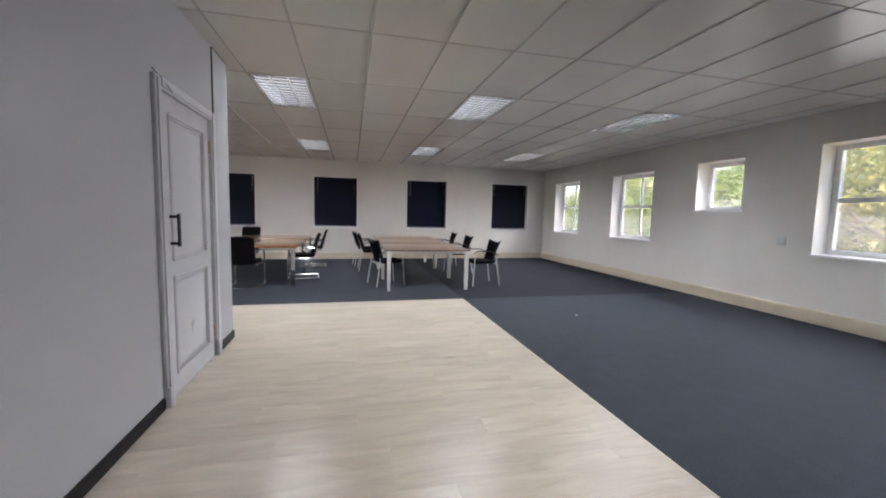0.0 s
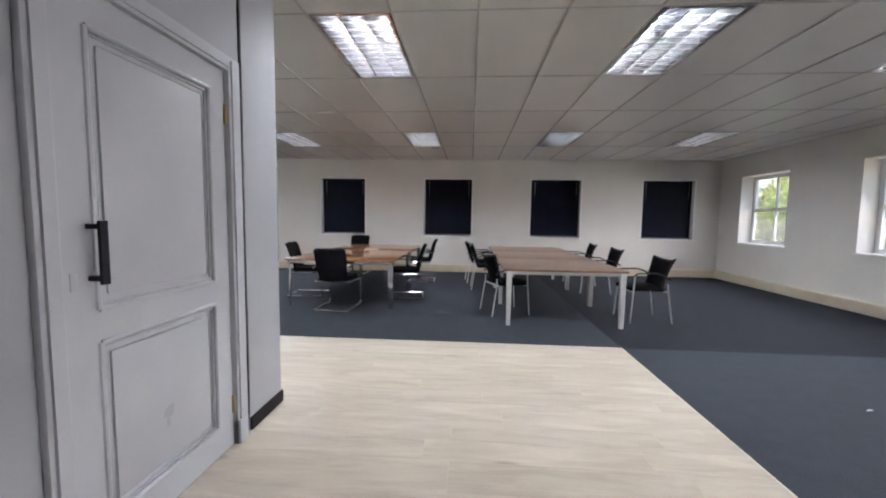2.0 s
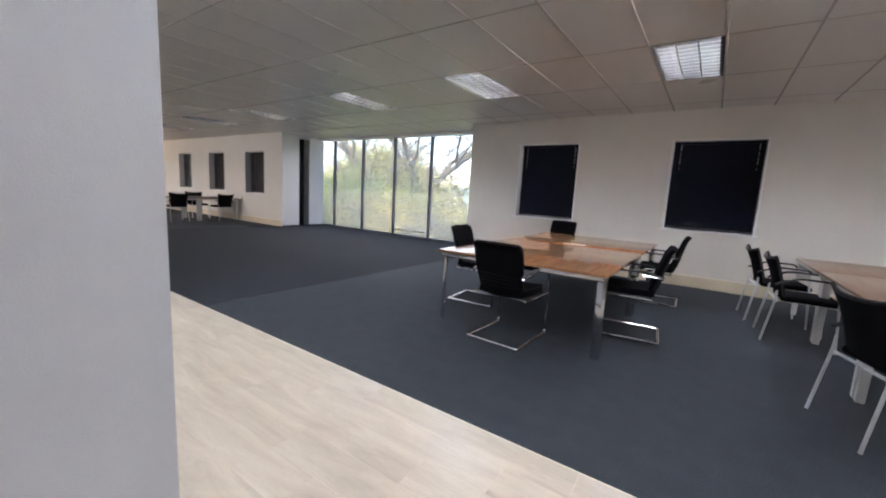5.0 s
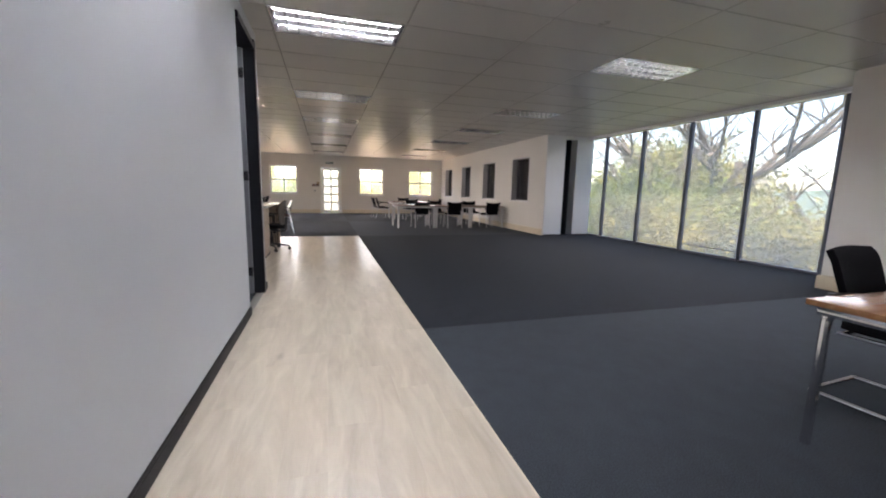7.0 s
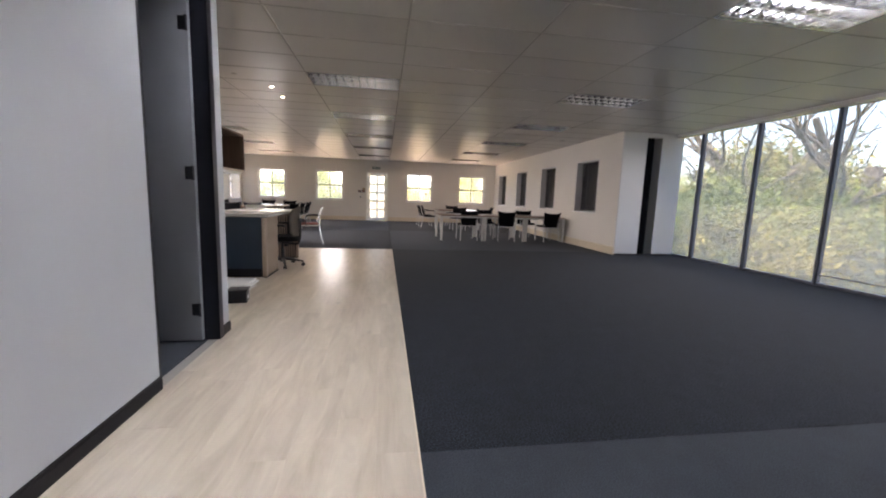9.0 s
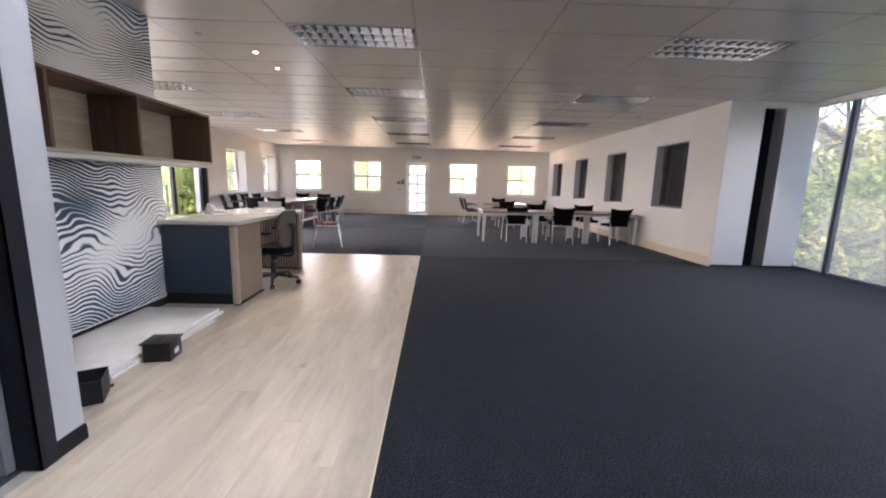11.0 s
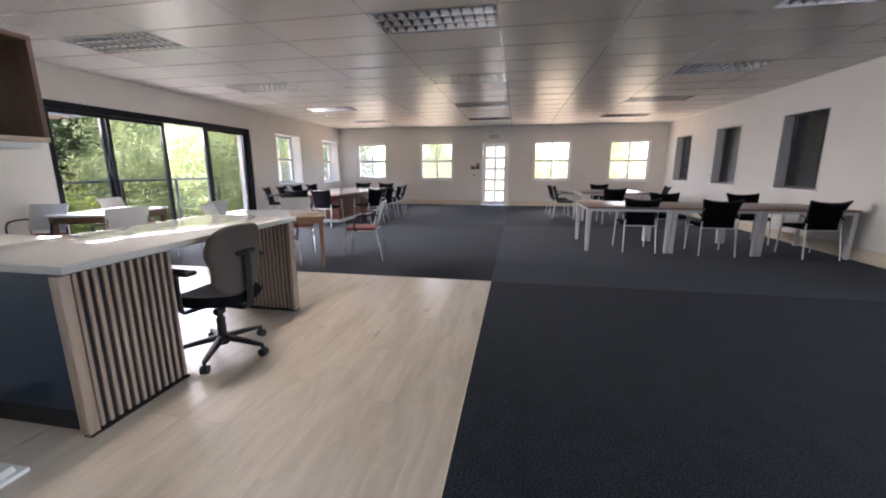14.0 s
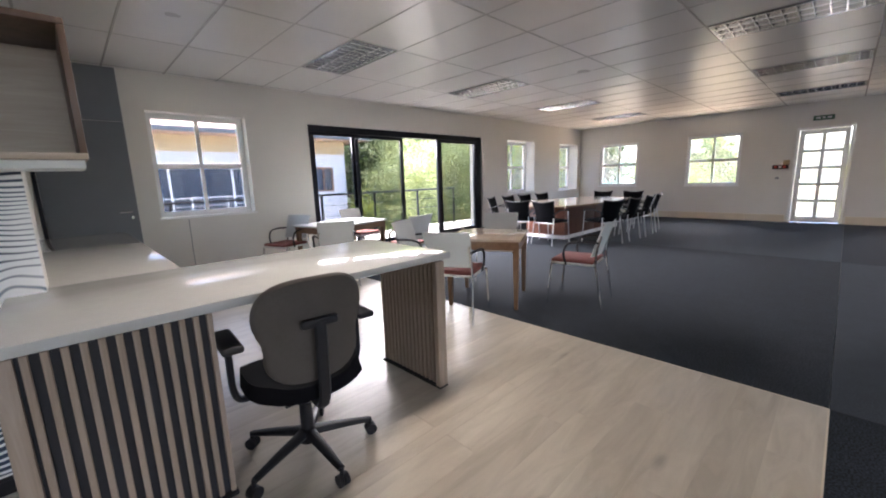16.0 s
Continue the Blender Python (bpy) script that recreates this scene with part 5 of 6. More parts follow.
# ---------------------------------------------------------------- tables
def desk_segment(name, x0, x1, y0, y1, top, mat, leg_mat, legs, label, r=0.02, group="", round_legs=False):
    t = base(name, label, "table", group=group)
    bm = B()
    slab(bm, x0, y0, top - 0.027, x1, y1, top, 0.004)
    part("tabletop", bm, mat, t)
    bm = B()
    slab(bm, x0 + 0.03, y0 + 0.03, top - 0.068, x1 - 0.03, y0 + 0.07, top - 0.0275, 0.003)
    slab(bm, x0 + 0.03, y1 - 0.07, top - 0.068, x1 - 0.03, y1 - 0.03, top - 0.0275, 0.003)
    slab(bm, x0 + 0.03, y0 + 0.07, top - 0.068, x0 + 0.07, y1 - 0.07, top - 0.0275, 0.003)
    slab(bm, x1 - 0.07, y0 + 0.07, top - 0.068, x1 - 0.03, y1 - 0.07, top - 0.0275, 0.003)
    part("table_frame", bm, leg_mat, t)
    for lx, ly in legs:
        bm = B()
        if round_legs and lx > (x0 + x1) / 2:
            slab(bm, lx - 0.034, ly - 0.022, 0.0, lx + 0.034, ly + 0.022, top - 0.03, 0.005)
        elif round_legs:
            tube(bm, fillet([(lx, ly, 0.0), (lx, ly, top - 0.06), (lx + (0.08 if lx < (x0 + x1) / 2 else -0.08), ly, top - 0.05)], 0.06), 0.02, 10)
        else:
            v = box(bm, lx - 0.032, ly - 0.032, 0.0, lx + 0.032, ly + 0.032, top - 0.03)
            for q in v[:4]:
                q.co.x += (lx - q.co.x) * 0.28
                q.co.y += (ly - q.co.y) * 0.28
        part("leg", bm, leg_mat, t)
    return t


T = 0.695
# table with the cantilever chairs: two leaves meeting in the middle
desk_segment("meeting_table", -2.98, -1.42, 7.93, 9.575, T, M_TABLEWOOD, M_CHROME, [(-2.93, 8.0), (-1.46, 8.0), (-2.93, 9.50), (-1.46, 9.50)], "cherry veneer meeting table on tubular chrome legs", round_legs=True, group="cherry table halves")
t = desk_segment("meeting_table", -2.98, -1.42, 9.583, 11.05, T, M_TABLEWOOD, M_CHROME, [(-2.93, 9.66), (-1.46, 9.66), (-2.93, 10.97), (-1.46, 10.97)], "cherry veneer meeting table on tubular chrome legs", round_legs=True, group="cherry table halves")
bm = B()
slab(bm, -2.32, 9.68, T + 0.0005, -2.06, 9.78, T + 0.005, 0.002)
part("cable_flap", bm, M_SILVER, t, "small silver cable flap")
# long table with silver-white legs
ys = [7.30, 8.56, 9.93, 11.2]
for a, b in zip(ys, ys[1:]):
    desk_segment("long_table", 0.07, 1.53, a + 0.002, b - 0.002, T, M_TABLEWOODB, M_TABLELEG, [(0.13, a + 0.037), (1.47, a + 0.037), (0.13, b - 0.037), (1.47, b - 0.037)], "brown veneer bench table on white square legs", group="long bench table")
# bench table in the west part
ys = [7.92, 9.13, 10.30, 11.46]
for a, b in zip(ys, ys[1:]):
    desk_segment("bench_table", -14.62, -13.47, a + 0.002, b - 0.002, 0.69, M_TABLEWOODB, M_TABLELEG, [(-14.56, a + 0.037), (-13.53, a + 0.037), (-14.56, b - 0.037), (-13.53, b - 0.037)], "brown veneer bench table on white square legs", group="west bench table")
desk_segment("far_table", -18.75, -17.2, 8.40, 9.95, 0.69, M_TABLEWOODB, M_TABLELEG, [(-18.69, 8.47), (-17.26, 8.47), (-18.69, 9.88), (-17.26, 9.88)], "square brown veneer table on white legs")

put(cantilever_chair(), [(-2.22, 8.0, -3), (-3.0, 8.86, -86), (-2.98, 11.42, 176), (-1.40, 8.92, 96), (-1.36, 10.55, 92)])
put(mesh_chair(), [
    (0.17, 8.02, -72), (-0.02, 9.86, -88), (-0.12, 10.62, -84), (1.90, 7.85, 93), (1.86, 9.36, 92), (1.84, 10.62, 88),
    (-13.79, 8.70, 92), (-13.71, 9.75, 88), (-13.71, 11.03, 94), (-14.78, 9.52, -90), (-14.76, 10.78, -92),
    (-17.02, 9.05, 92), (-17.75, 8.10, -8), (-18.55, 8.02, 6), (-18.98, 9.2, -90), (-18.0, 10.3, 176),
    (-15.38, 2.70, 84), (-15.40, 2.06, 98), (-15.92, 3.42, 160), (-16.62, 3.50, 176), (-17.32, 3.52, 182), (-18.02, 3.45, 190),
    (-15.98, 1.10, 20), (-16.68, 1.02, 4), (-17.38, 1.0, -3), (-18.08, 1.06, -8), (-19.05, 1.95, -90), (-19.03, 2.72, -94)])


# boardroom table
def boardroom_table():
    t = base("boardroom_table", "boat-shaped pale maple boardroom table on a red-brown panel base", "table")
    cx, cy, half, wide, thin = -17.2, 2.25, 1.62, 0.86, 0.62
    outline = []
    for s in (1, -1):
        for k in range(13):
            u = -1 + 2 * k / 12
            outline.append((cx + s * u * half, cy + s * (thin + (wide - thin) * math.cos(u * math.pi / 2))))
    bm = B()
    lo = [bm.verts.new((x, y, 0.665)) for x, y in outline]
    hi = [bm.verts.new((x, y, 0.70)) for x, y in outline]
    bm.faces.new(lo[::-1])
    bm.faces.new(hi)
    for i in range(len(lo)):
        j = (i + 1) % len(lo)
        bm.faces.new((lo[i], lo[j], hi[j], hi[i]))
    part("tabletop", bm, M_CONFWOOD, t)
    for x0, x1 in ((-18.45, -17.25), (-17.2, -15.88)):
        bm = B()
        slab(bm, x0, 1.80, 0.075, x1, 2.70, 0.664, 0.006)
        part("base_panel", bm, M_CONFBASE, t)
        bm = B()
        slab(bm, x0 - 0.01, 1.79, 0.0, x1 + 0.01, 2.71, 0.0745, 0.004)
        part("plinth", bm, M_WHITEPAINT, t, "white plinth")
    bm = B()
    slab(bm, -15.878, 2.36, 0.33, -15.873, 2.56, 0.40, 0.002)
    part("cable_port", bm, M_BLACKPLAS, t)


boardroom_table()


# cafe corner
def cafe_table(x, y, w, d, a, label):
    t = base("cafe_table", label, "table", group="cafe tables", at=pose(x, y, 0.001, 0, 0, a))
    bm = B()
    slab(bm, -w / 2, -d / 2, 0.668, w / 2, d / 2, 0.695, 0.006)
    part("tabletop", bm, M_CONFWOOD if w < 1 else M_WHITEPLAS, t, "pale top")
    bm = B()
    for p, q, r, s in ((-w / 2 + 0.02, -d / 2 + 0.02, w / 2 - 0.02, -d / 2 + 0.04), (-w / 2 + 0.02, d / 2 - 0.04, w / 2 - 0.02, d / 2 - 0.02), (-w / 2 + 0.02, -d / 2 + 0.04, -w / 2 + 0.04, d / 2 - 0.04), (w / 2 - 0.04, -d / 2 + 0.04, w / 2 - 0.02, d / 2 - 0.04)):
        slab(bm, p, q, 0.585, r, s, 0.6675, 0.003)
    part("apron", bm, M_CAFETABLE, t)
    for sx in (-1, 1):
        for sy in (-1, 1):
            bm = B()
            v = box(bm, sx * (w / 2 - 0.05) - 0.03, sy * (d / 2 - 0.05) - 0.03, 0.0, sx * (w / 2 - 0.05) + 0.03, sy * (d / 2 - 0.05) + 0.03, 0.667)
            for q in v[:4]:
                q.co.x += (sx * (w / 2 - 0.05) - q.co.x) * 0.45
                q.co.y += (sy * (d / 2 - 0.05) - q.co.y) * 0.45
            part("leg", bm, M_CAFETABLE, t)


cafe_table(-11.93, 3.98, 0.76, 0.76, 28, "small brown wooden table with a pale top")
cafe_table(-11.72, 1.34, 1.15, 0.75, 12, "brown wooden table with a white top")
put(cafe_chair(), [(-11.36, 4.07, 114), (-12.46, 4.72, 191), (-12.55, 3.62, -60), (-10.98, 1.05, -70), (-12.32, 0.92, 10), (-11.15, 2.12, 160), (-12.05, 2.45, 186), (-11.62, 3.32, 24)])


# ---------------------------------------------------------------- reception
def reception_desk():
    d = base("reception_desk", "navy reception desk with oak slat panels", "reception desk")
    top = 0.845
    bm = B()
    box(bm, -9.16, 1.52, 0.115, -8.58, 4.10, top - 0.046)
    box(bm, -9.15, 4.10, 0.115, -8.60, 4.855, top - 0.046)
    part("carcass", bm, M_NAVY, d, "glossy navy carcass")
    bm = B()
    box(bm, -9.13, 1.56, 0.0, -8.60, 4.10, 0.1145)
    box(bm, -9.13, 4.10, 0.0, -8.612, 4.84, 0.1145)
    part("plinth", bm, M_BLACKTRIM, d, "black recessed plinth")
    pan = B()
    box(pan, -9.145, 4.857, 0.012, -8.60, 4.872, top - 0.046)
    a = part("slat_panel", pan, M_SLATBACK, d, "oak slats on a black backing")
    bm = B()
    slab(bm, -8.622, 4.845, 0.012, -8.572, 4.899, top - 0.052, 0.003)
    part("end_board", bm, M_SLAT, a)
    bm = B()
    slab(bm, 0, 0, 0.018, 0.0195, 0.020, top - 0.053, 0.003, 1)
    me = finish("slat", bm, M_SLAT)
    n = 12
    for k in range(n):
        share("slat", me, a, pose(-9.144 + k * (0.515 / (n - 0.45)), 4.8725, 0))
    bm = B()
    box(bm, -9.15, 4.857, 0.0, -8.575, 4.903, 0.0115)
    part("kick_strip", bm, M_BLACKTRIM, d)
    # second support: panel with slats towards the knee space
    bm = B()
    slab(bm, -10.345, 4.34, 0.012, -10.315, 4.893, top - 0.046, 0.002)
    b = part("slat_panel", bm, M_SLATBACK, d)
    bm = B()
    slab(bm, -10.35, 4.895, 0.012, -10.285, 4.935, top - 0.048, 0.003)
    part("end_board", bm, M_SLAT, b)
    bm = B()
    slab(bm, 0, 0, 0.018, 0.020, 0.0215, top - 0.053, 0.003, 1)
    me = finish("slat", bm, M_SLAT)
    for k in range(14):
        share("slat", me, b, pose(-10.3145, 4.35 + k * 0.0385, 0))
    bm = B()
    box(bm, -10.35, 4.34, 0.0, -10.283, 4.935, 0.0115)
    part("kick_strip", bm, M_BLACKTRIM, d)
    # continuous stone top
    bm = B()
    slab(bm, -10.40, 4.07, top - 0.038, -8.565, 4.94, top, 0.004)
    w = base("worktop", "polished white quartz worktop in an L shape", "worktop")
    part("front_slab", bm, M_QUARTZ, w)
    bm = B()
    slab(bm, -9.20, 1.46, top - 0.038, -8.575, 4.0695, top, 0.004)
    part("side_slab", bm, M_QUARTZ, w)
    bm = B()
    box(bm, -10.34, 4.10, top - 0.045, -9.16, 4.90, top - 0.0385)
    part("sub_top", bm, M_BLACKTRIM, d)


reception_desk()
c = task_chair()
c.matrix_world = pose(-9.47, 4.88, 0.001, 0, 0, 176)


def wall_shelf():
    """Open wooden shelf unit on the mural wall."""
    x0, x1, y0, y1, z0, z1, t = -8.89, -6.535, 4.174, 4.56, 1.386, 1.872, 0.022
    s = base("wall_shelf", "open wooden wall shelf with four empty bays", "shelf")
    bm = B()
    slab(bm, x0, y0, z1 - t, x1, y1, z1, 0.002)
    part("top_board", bm, M_SHELFDARK, s)
    bm = B()
    slab(bm, x0, y0, z0, x1, y1, z0 + t, 0.002)
    part("bottom_board", bm, M_SHELF, s)
    bm = B()
    box(bm, x0 + t, y0 + 0.002, z0 + t, x1 - t, y0 + 0.012, z1 - t)
    part("back_board", bm, M_SHELF, s, "pale ash back board")
    for x in (x0, -8.19 + 0.24, -7.24, x1 - t):
        bm = B()
        slab(bm, x, y0 + 0.0125 if x not in (x0, x1 - t) else y0, z0 + t + 0.0005, x + t, y1 - 0.001, z1 - t - 0.0005, 0.002)
        part("divider", bm, M_SHELFDARK, s)
    bm = B()
    box(bm, x0 + 0.01, y0 + 0.03, z0 - 0.03, x1 - 0.03, y1 - 0.05, z0 - 0.0005)
    part("under_panel", bm, M_WHITEPLAS, s, "white strip under the shelf")


wall_shelf()

# loose things on the floor below the mural
for k, (x0, y0, x1, y1) in enumerate(((-8.36, 4.19, -7.08, 4.86), (-8.33, 4.20, -7.10, 4.835), (-8.32, 4.185, -7.06, 4.845))):
    bm = B()
    slab(bm, x0, y0, 0.001 + 0.019 * k, x1, y1, 0.001 + 0.019 * k + 0.0185, 0.002)
    thing("white_board", bm, M_BOARD, "white laminated board lying in a flat stack on the floor", "board", group="stacked boards")
bm = B()
box(bm, -8.15, 4.862, 0.001, -7.55, 4.90, 0.007)
thing("timber_offcut", bm, M_BOARD, "thin white strip lying beside the stacked boards", "strip")


def cash_box(x, y, a, w, d, h, label):
    t = base("black_box", label, "box", group="black boxes", at=pose(x, y, 0.001, 0, 0, a))
    bm = B()
    slab(bm, -w / 2, -d / 2, 0, w / 2, d / 2, h, 0.004)
    part("body", bm, M_BLACKPLAS, t)
    bm = B()
    slab(bm, -w / 2 - 0.012, -d / 2 - 0.012, h + 0.0005, w / 2 + 0.012, d / 2 + 0.012, h + 0.012, 0.003)
    lid = part("lid", bm, M_BLACKPLAS, t)
    bm = B()
    tube(bm, fillet([(-0.03, 0, h + 0.012), (-0.03, 0, h + 0.02), (0.03, 0, h + 0.02), (0.03, 0, h + 0.012)], 0.006), 0.004, 6)
    part("grip", bm, M_BLACKPLAS, lid)
    bm = B()
    box(bm, -0.035, d / 2, h * 0.25, 0.02, d / 2 + 0.0012, h * 0.55)
    part("label", bm, M_LABEL, t, "small white paper label")


cash_box(-7.40, 4.955, 8, 0.16, 0.17, 0.125, "small black lidded box with a white label on the floor")
def open_box(x, y, a, w, d, h, label):
    t = base("black_box", label, "box", group="black boxes", at=pose(x, y, 0.001, 0, 0, a))
    bm = B()
    box(bm, -w / 2, -d / 2, 0, w / 2, d / 2, 0.004)
    box(bm, -w / 2, -d / 2, 0.004, -w / 2 + 0.004, d / 2, h)
    box(bm, w / 2 - 0.004, -d / 2, 0.004, w / 2, d / 2, h)
    box(bm, -w / 2 + 0.004, -d / 2, 0.004, w / 2 - 0.004, -d / 2 + 0.004, h)
    box(bm, -w / 2 + 0.004, d / 2 - 0.004, 0.004, w / 2 - 0.004, d / 2, h)
    part("body", bm, M_BLACKPLAS, t)
    bm = B()
    slab(bm, -w / 2 - 0.03, -d / 2 - 0.012, 0.0, -w / 2 - 0.001, d / 2 + 0.012, 0.010, 0.002)
    part("lid", bm, M_BLACKPLAS, t, "lid lying beside it")
    bm = B()
    box(bm, -0.06, -0.05, 0.005, 0.04, 0.03, 0.07)
    part("lining", bm, M_BLACKFAB, t)


open_box(-6.86, 4.89, 30, 0.19, 0.19, 0.135, "small open black box on the floor by the wall")

# lint on the carpet
bm = B()
tube(bm, [(2.41, 5.42, 0.004), (2.43, 5.43, 0.006), (2.445, 5.425, 0.004)], 0.004, 5)
thing("paper_scrap", bm, M_LABEL, "tiny white paper scrap lying on the carpet", "scrap")


# ---------------------------------------------------------------- outside
GZ = -3.4
bm = B()
R = 900
ring = [bm.verts.new((R * math.cos(2 * math.pi * k / 48), R * math.sin(2 * math.pi * k / 48), GZ)) for k in range(48)]
bm.faces.new(ring)
tagged(new("ground", finish("ground", bm, M_GROUND, False)), "garden ground reaching to the horizon", "ground", kind="structure")
bm = B()
box(bm, -60, -7.0, GZ + 0.005, 30, -2.0, GZ + 0.03)
box(bm, -60, -2.0, GZ + 0.005, -21.6, 30, GZ + 0.03)
box(bm, 5.8, -2.0, GZ + 0.005, 16, 30, GZ + 0.03)
tagged(new("pavement", finish("pavement", bm, M_PAVING, False)), "pale paved yard", "pavement", kind="structure")
# the building's own lower storey
bm = B()
box(bm, X_W - 0.3, -1.8, GZ, X_E + 0.3, 13.3, -0.301)
tagged(new("wall_lower_storey", finish("wall_lower_storey", bm, M_HOUSE, False)), "plastered lower storey of the building", "wall", kind="structure")

# far wooded hills
bm = B()
rows = []
for r, h0 in ((120, 0), (150, 6.5), (185, 10), (240, 11)):
    rows.append([bm.verts.new((r * math.cos(a), r * math.sin(a), GZ + h0 * (0.75 + 0.5 * noise.noise(Vector((math.cos(a) * 4 + r * 0.02, math.sin(a) * 4, 0)))) + 1.2 * noise.noise(Vector((a * 40, r, 0))))) for a in (2 * math.pi * k / 240 for k in range(240))])
for a, b in zip(rows, rows[1:]):
    for k in range(240):
        bm.faces.new((a[k], a[(k + 1) % 240], b[(k + 1) % 240], b[k]))
tagged(new("far_woods", finish("far_woods", bm, M_FARWOOD)), "distant wooded hills", "hills", kind="stuff")


def crown_mesh(seed, n_clump, n_leaf, spread, leaf, mat):
    """Leaves in uneven clumps; each leaf a folded pair of faces."""
    rng = random.Random(seed)
    verts, faces = [], []
    for _ in range(n_clump):
        while True:
            p = Vector((rng.uniform(-1, 1), rng.uniform(-1, 1), rng.uniform(-1, 1)))
            if 0.25 < p.length < 1:
                break
        c = Vector((p.x * spread[0], p.y * spread[1], p.z * spread[2]))
        cr = rng.uniform(0.35, 0.75)
        for _ in range(n_leaf):
            o = c + Vector((rng.gauss(0, 1), rng.gauss(0, 1), rng.gauss(0, 0.75))) * cr * 0.55
            e = Euler((rng.uniform(-1.2, 1.2), rng.uniform(-1.2, 1.2), rng.uniform(0, 6.28))).to_matrix()
            s = leaf * rng.uniform(0.6, 1.35)
            i = len(verts)
            for q in ((0, -s, 0), (s * 0.42, 0, s * 0.12), (0, s, 0), (-s * 0.42, 0, s * 0.12)):
                verts.append(o + e @ Vector(q))
            faces += [(i, i + 1, i + 2), (i, i + 2, i + 3)]
    me = bpy.data.meshes.new("crown")
    me.from_pydata([tuple(v) for v in verts], [], faces)
    me.materials.append(mat)
    return me


CROWNS = [crown_mesh(1, 70, 170, (2.3, 2.3, 1.7), 0.075, M_LEAF_A), crown_mesh(2, 70, 150, (2.1, 2.1, 2.0), 0.07, M_LEAF_B), crown_mesh(3, 64, 160, (2.2, 2.0, 1.4), 0.075, M_LEAF_C),
          crown_mesh(4, 80, 160, (2.0, 2.0, 2.4), 0.075, M_LEAF_A),
          crown_mesh(5, 90, 170, (2.3, 2.3, 1.9), 0.085, M_LEAF_D), crown_mesh(6, 110, 190, (1.25, 1.25, 2.3), 0.05, M_LEAF_E)]


def limbs(seed, height, spread, r0):
    rng = random.Random(seed)
    bm = B()

    def grow(p, d, length, r, depth):
        pts, rs = [p], [r]
        for k in range(4):
            d = (d + Vector((rng.uniform(-0.22, 0.22), rng.uniform(-0.22, 0.22), rng.uniform(-0.08, 0.12)))).normalized()
            p = p + d * length / 4
            pts.append(p)
            rs.append(r * (1 - 0.11 * (k + 1)))
        tube(bm, pts, rs, 8 if depth < 2 else 5)
        if depth < 3:
            for _ in range(3 if depth else 4):
                i = rng.randint(2, 4)
                a = rng.uniform(0, 6.28)
                nd = (d * 0.7 + Vector((math.cos(a), math.sin(a), rng.uniform(0.1, 0.6))) * spread).normalized()
                grow(pts[i], nd, length * rng.uniform(0.55, 0.8), rs[i] * 0.62, depth + 1)
    grow(Vector((0, 0, 0)), Vector((0, 0, 1)), height, r0, 0)
    return finish("trunk", bm, M_BARK)


TRUNKS = [limbs(11, 3.2, 0.8, 0.20), limbs(12, 3.6, 0.9, 0.24), limbs(13, 1.8, 0.9, 0.14)]


def tree(x, y, z_crown, crown, scale, turn, trunk, label, ts=1.0):
    t = base("tree", label, "tree", group="garden trees", at=pose(x, y, GZ))
    ob = new("trunk", TRUNKS[trunk])
    ob.parent = t
    ob.matrix_basis = pose(0, 0, 0, 0, 0, turn) @ Matrix.Scale(ts, 4)
    ob = new("crown", CROWNS[crown])
    ob.parent = t
    ob.matrix_basis = pose(0, 0, z_crown - GZ, 0, 0, turn) @ Matrix.Scale(scale, 4)


GREEN, YELLOW, BLUE, DARKTREE, CONIFER = "leafy green garden tree with a broad crown", "tree with yellowing autumn leaves", "blue-green garden shrub tree", "dark green tree on the hillside", "dense grey-green conifer beside the balcony"
# north garden, seen through the tall glazing
tree(-11.8, 16.8, -0.9, 1, 1.0, 10, 2, YELLOW, 1.2)
tree(-9.6, 17.2, -1.2, 2, 1.0, 230, 2, BLUE)
tree(-14.4, 17.2, -0.5, 3, 1.05, 170, 2, GREEN, 1.3)
tree(-13.0, 18.4, -0.2, 0, 1.2, 20, 0, GREEN, 1.3)
tree(-10.6, 19.4, -1.4, 2, 1.1, 80, 2, BLUE, 1.25)
tree(-17.2, 22.0, 0.5, 1, 1.6, 110, 1, YELLOW, 1.7)
tree(-13.6, 21.6, -0.7, 1, 1.4, 290, 1, YELLOW, 1.7)
tree(-16.0, 19.6, 0.2, 0, 1.3, 260, 0, GREEN, 1.35)
tree(-8.4, 18.0, -1.5, 1, 1.0, 140, 2, YELLOW)
tree(-6.4, 19.0, -1.9, 2, 1.0, 200, 2, BLUE)
tree(-11.4, 23.5, -1.5, 0, 1.5, 320, 0, GREEN, 1.2)
tree(-4.2, 20.5, -1.8, 1, 1.1, 30, 2, YELLOW)
tree(-8.3, 24.5, -1.8, 0, 1.4, 75, 2, GREEN)
tree(-18.6, 16.6, -0.2, 3, 1.1, 125, 0, GREEN, 1.2)
tree(-2.6, 26.0, -2.4, 3, 1.4, 190, 2, GREEN)
tree(-21.0, 28.0, 0.4, 3, 1.8, 60, 1, GREEN, 1.5)
tree(-20.5, 25.5, 1.0, 0, 1.8, 15, 1, GREEN, 1.5)
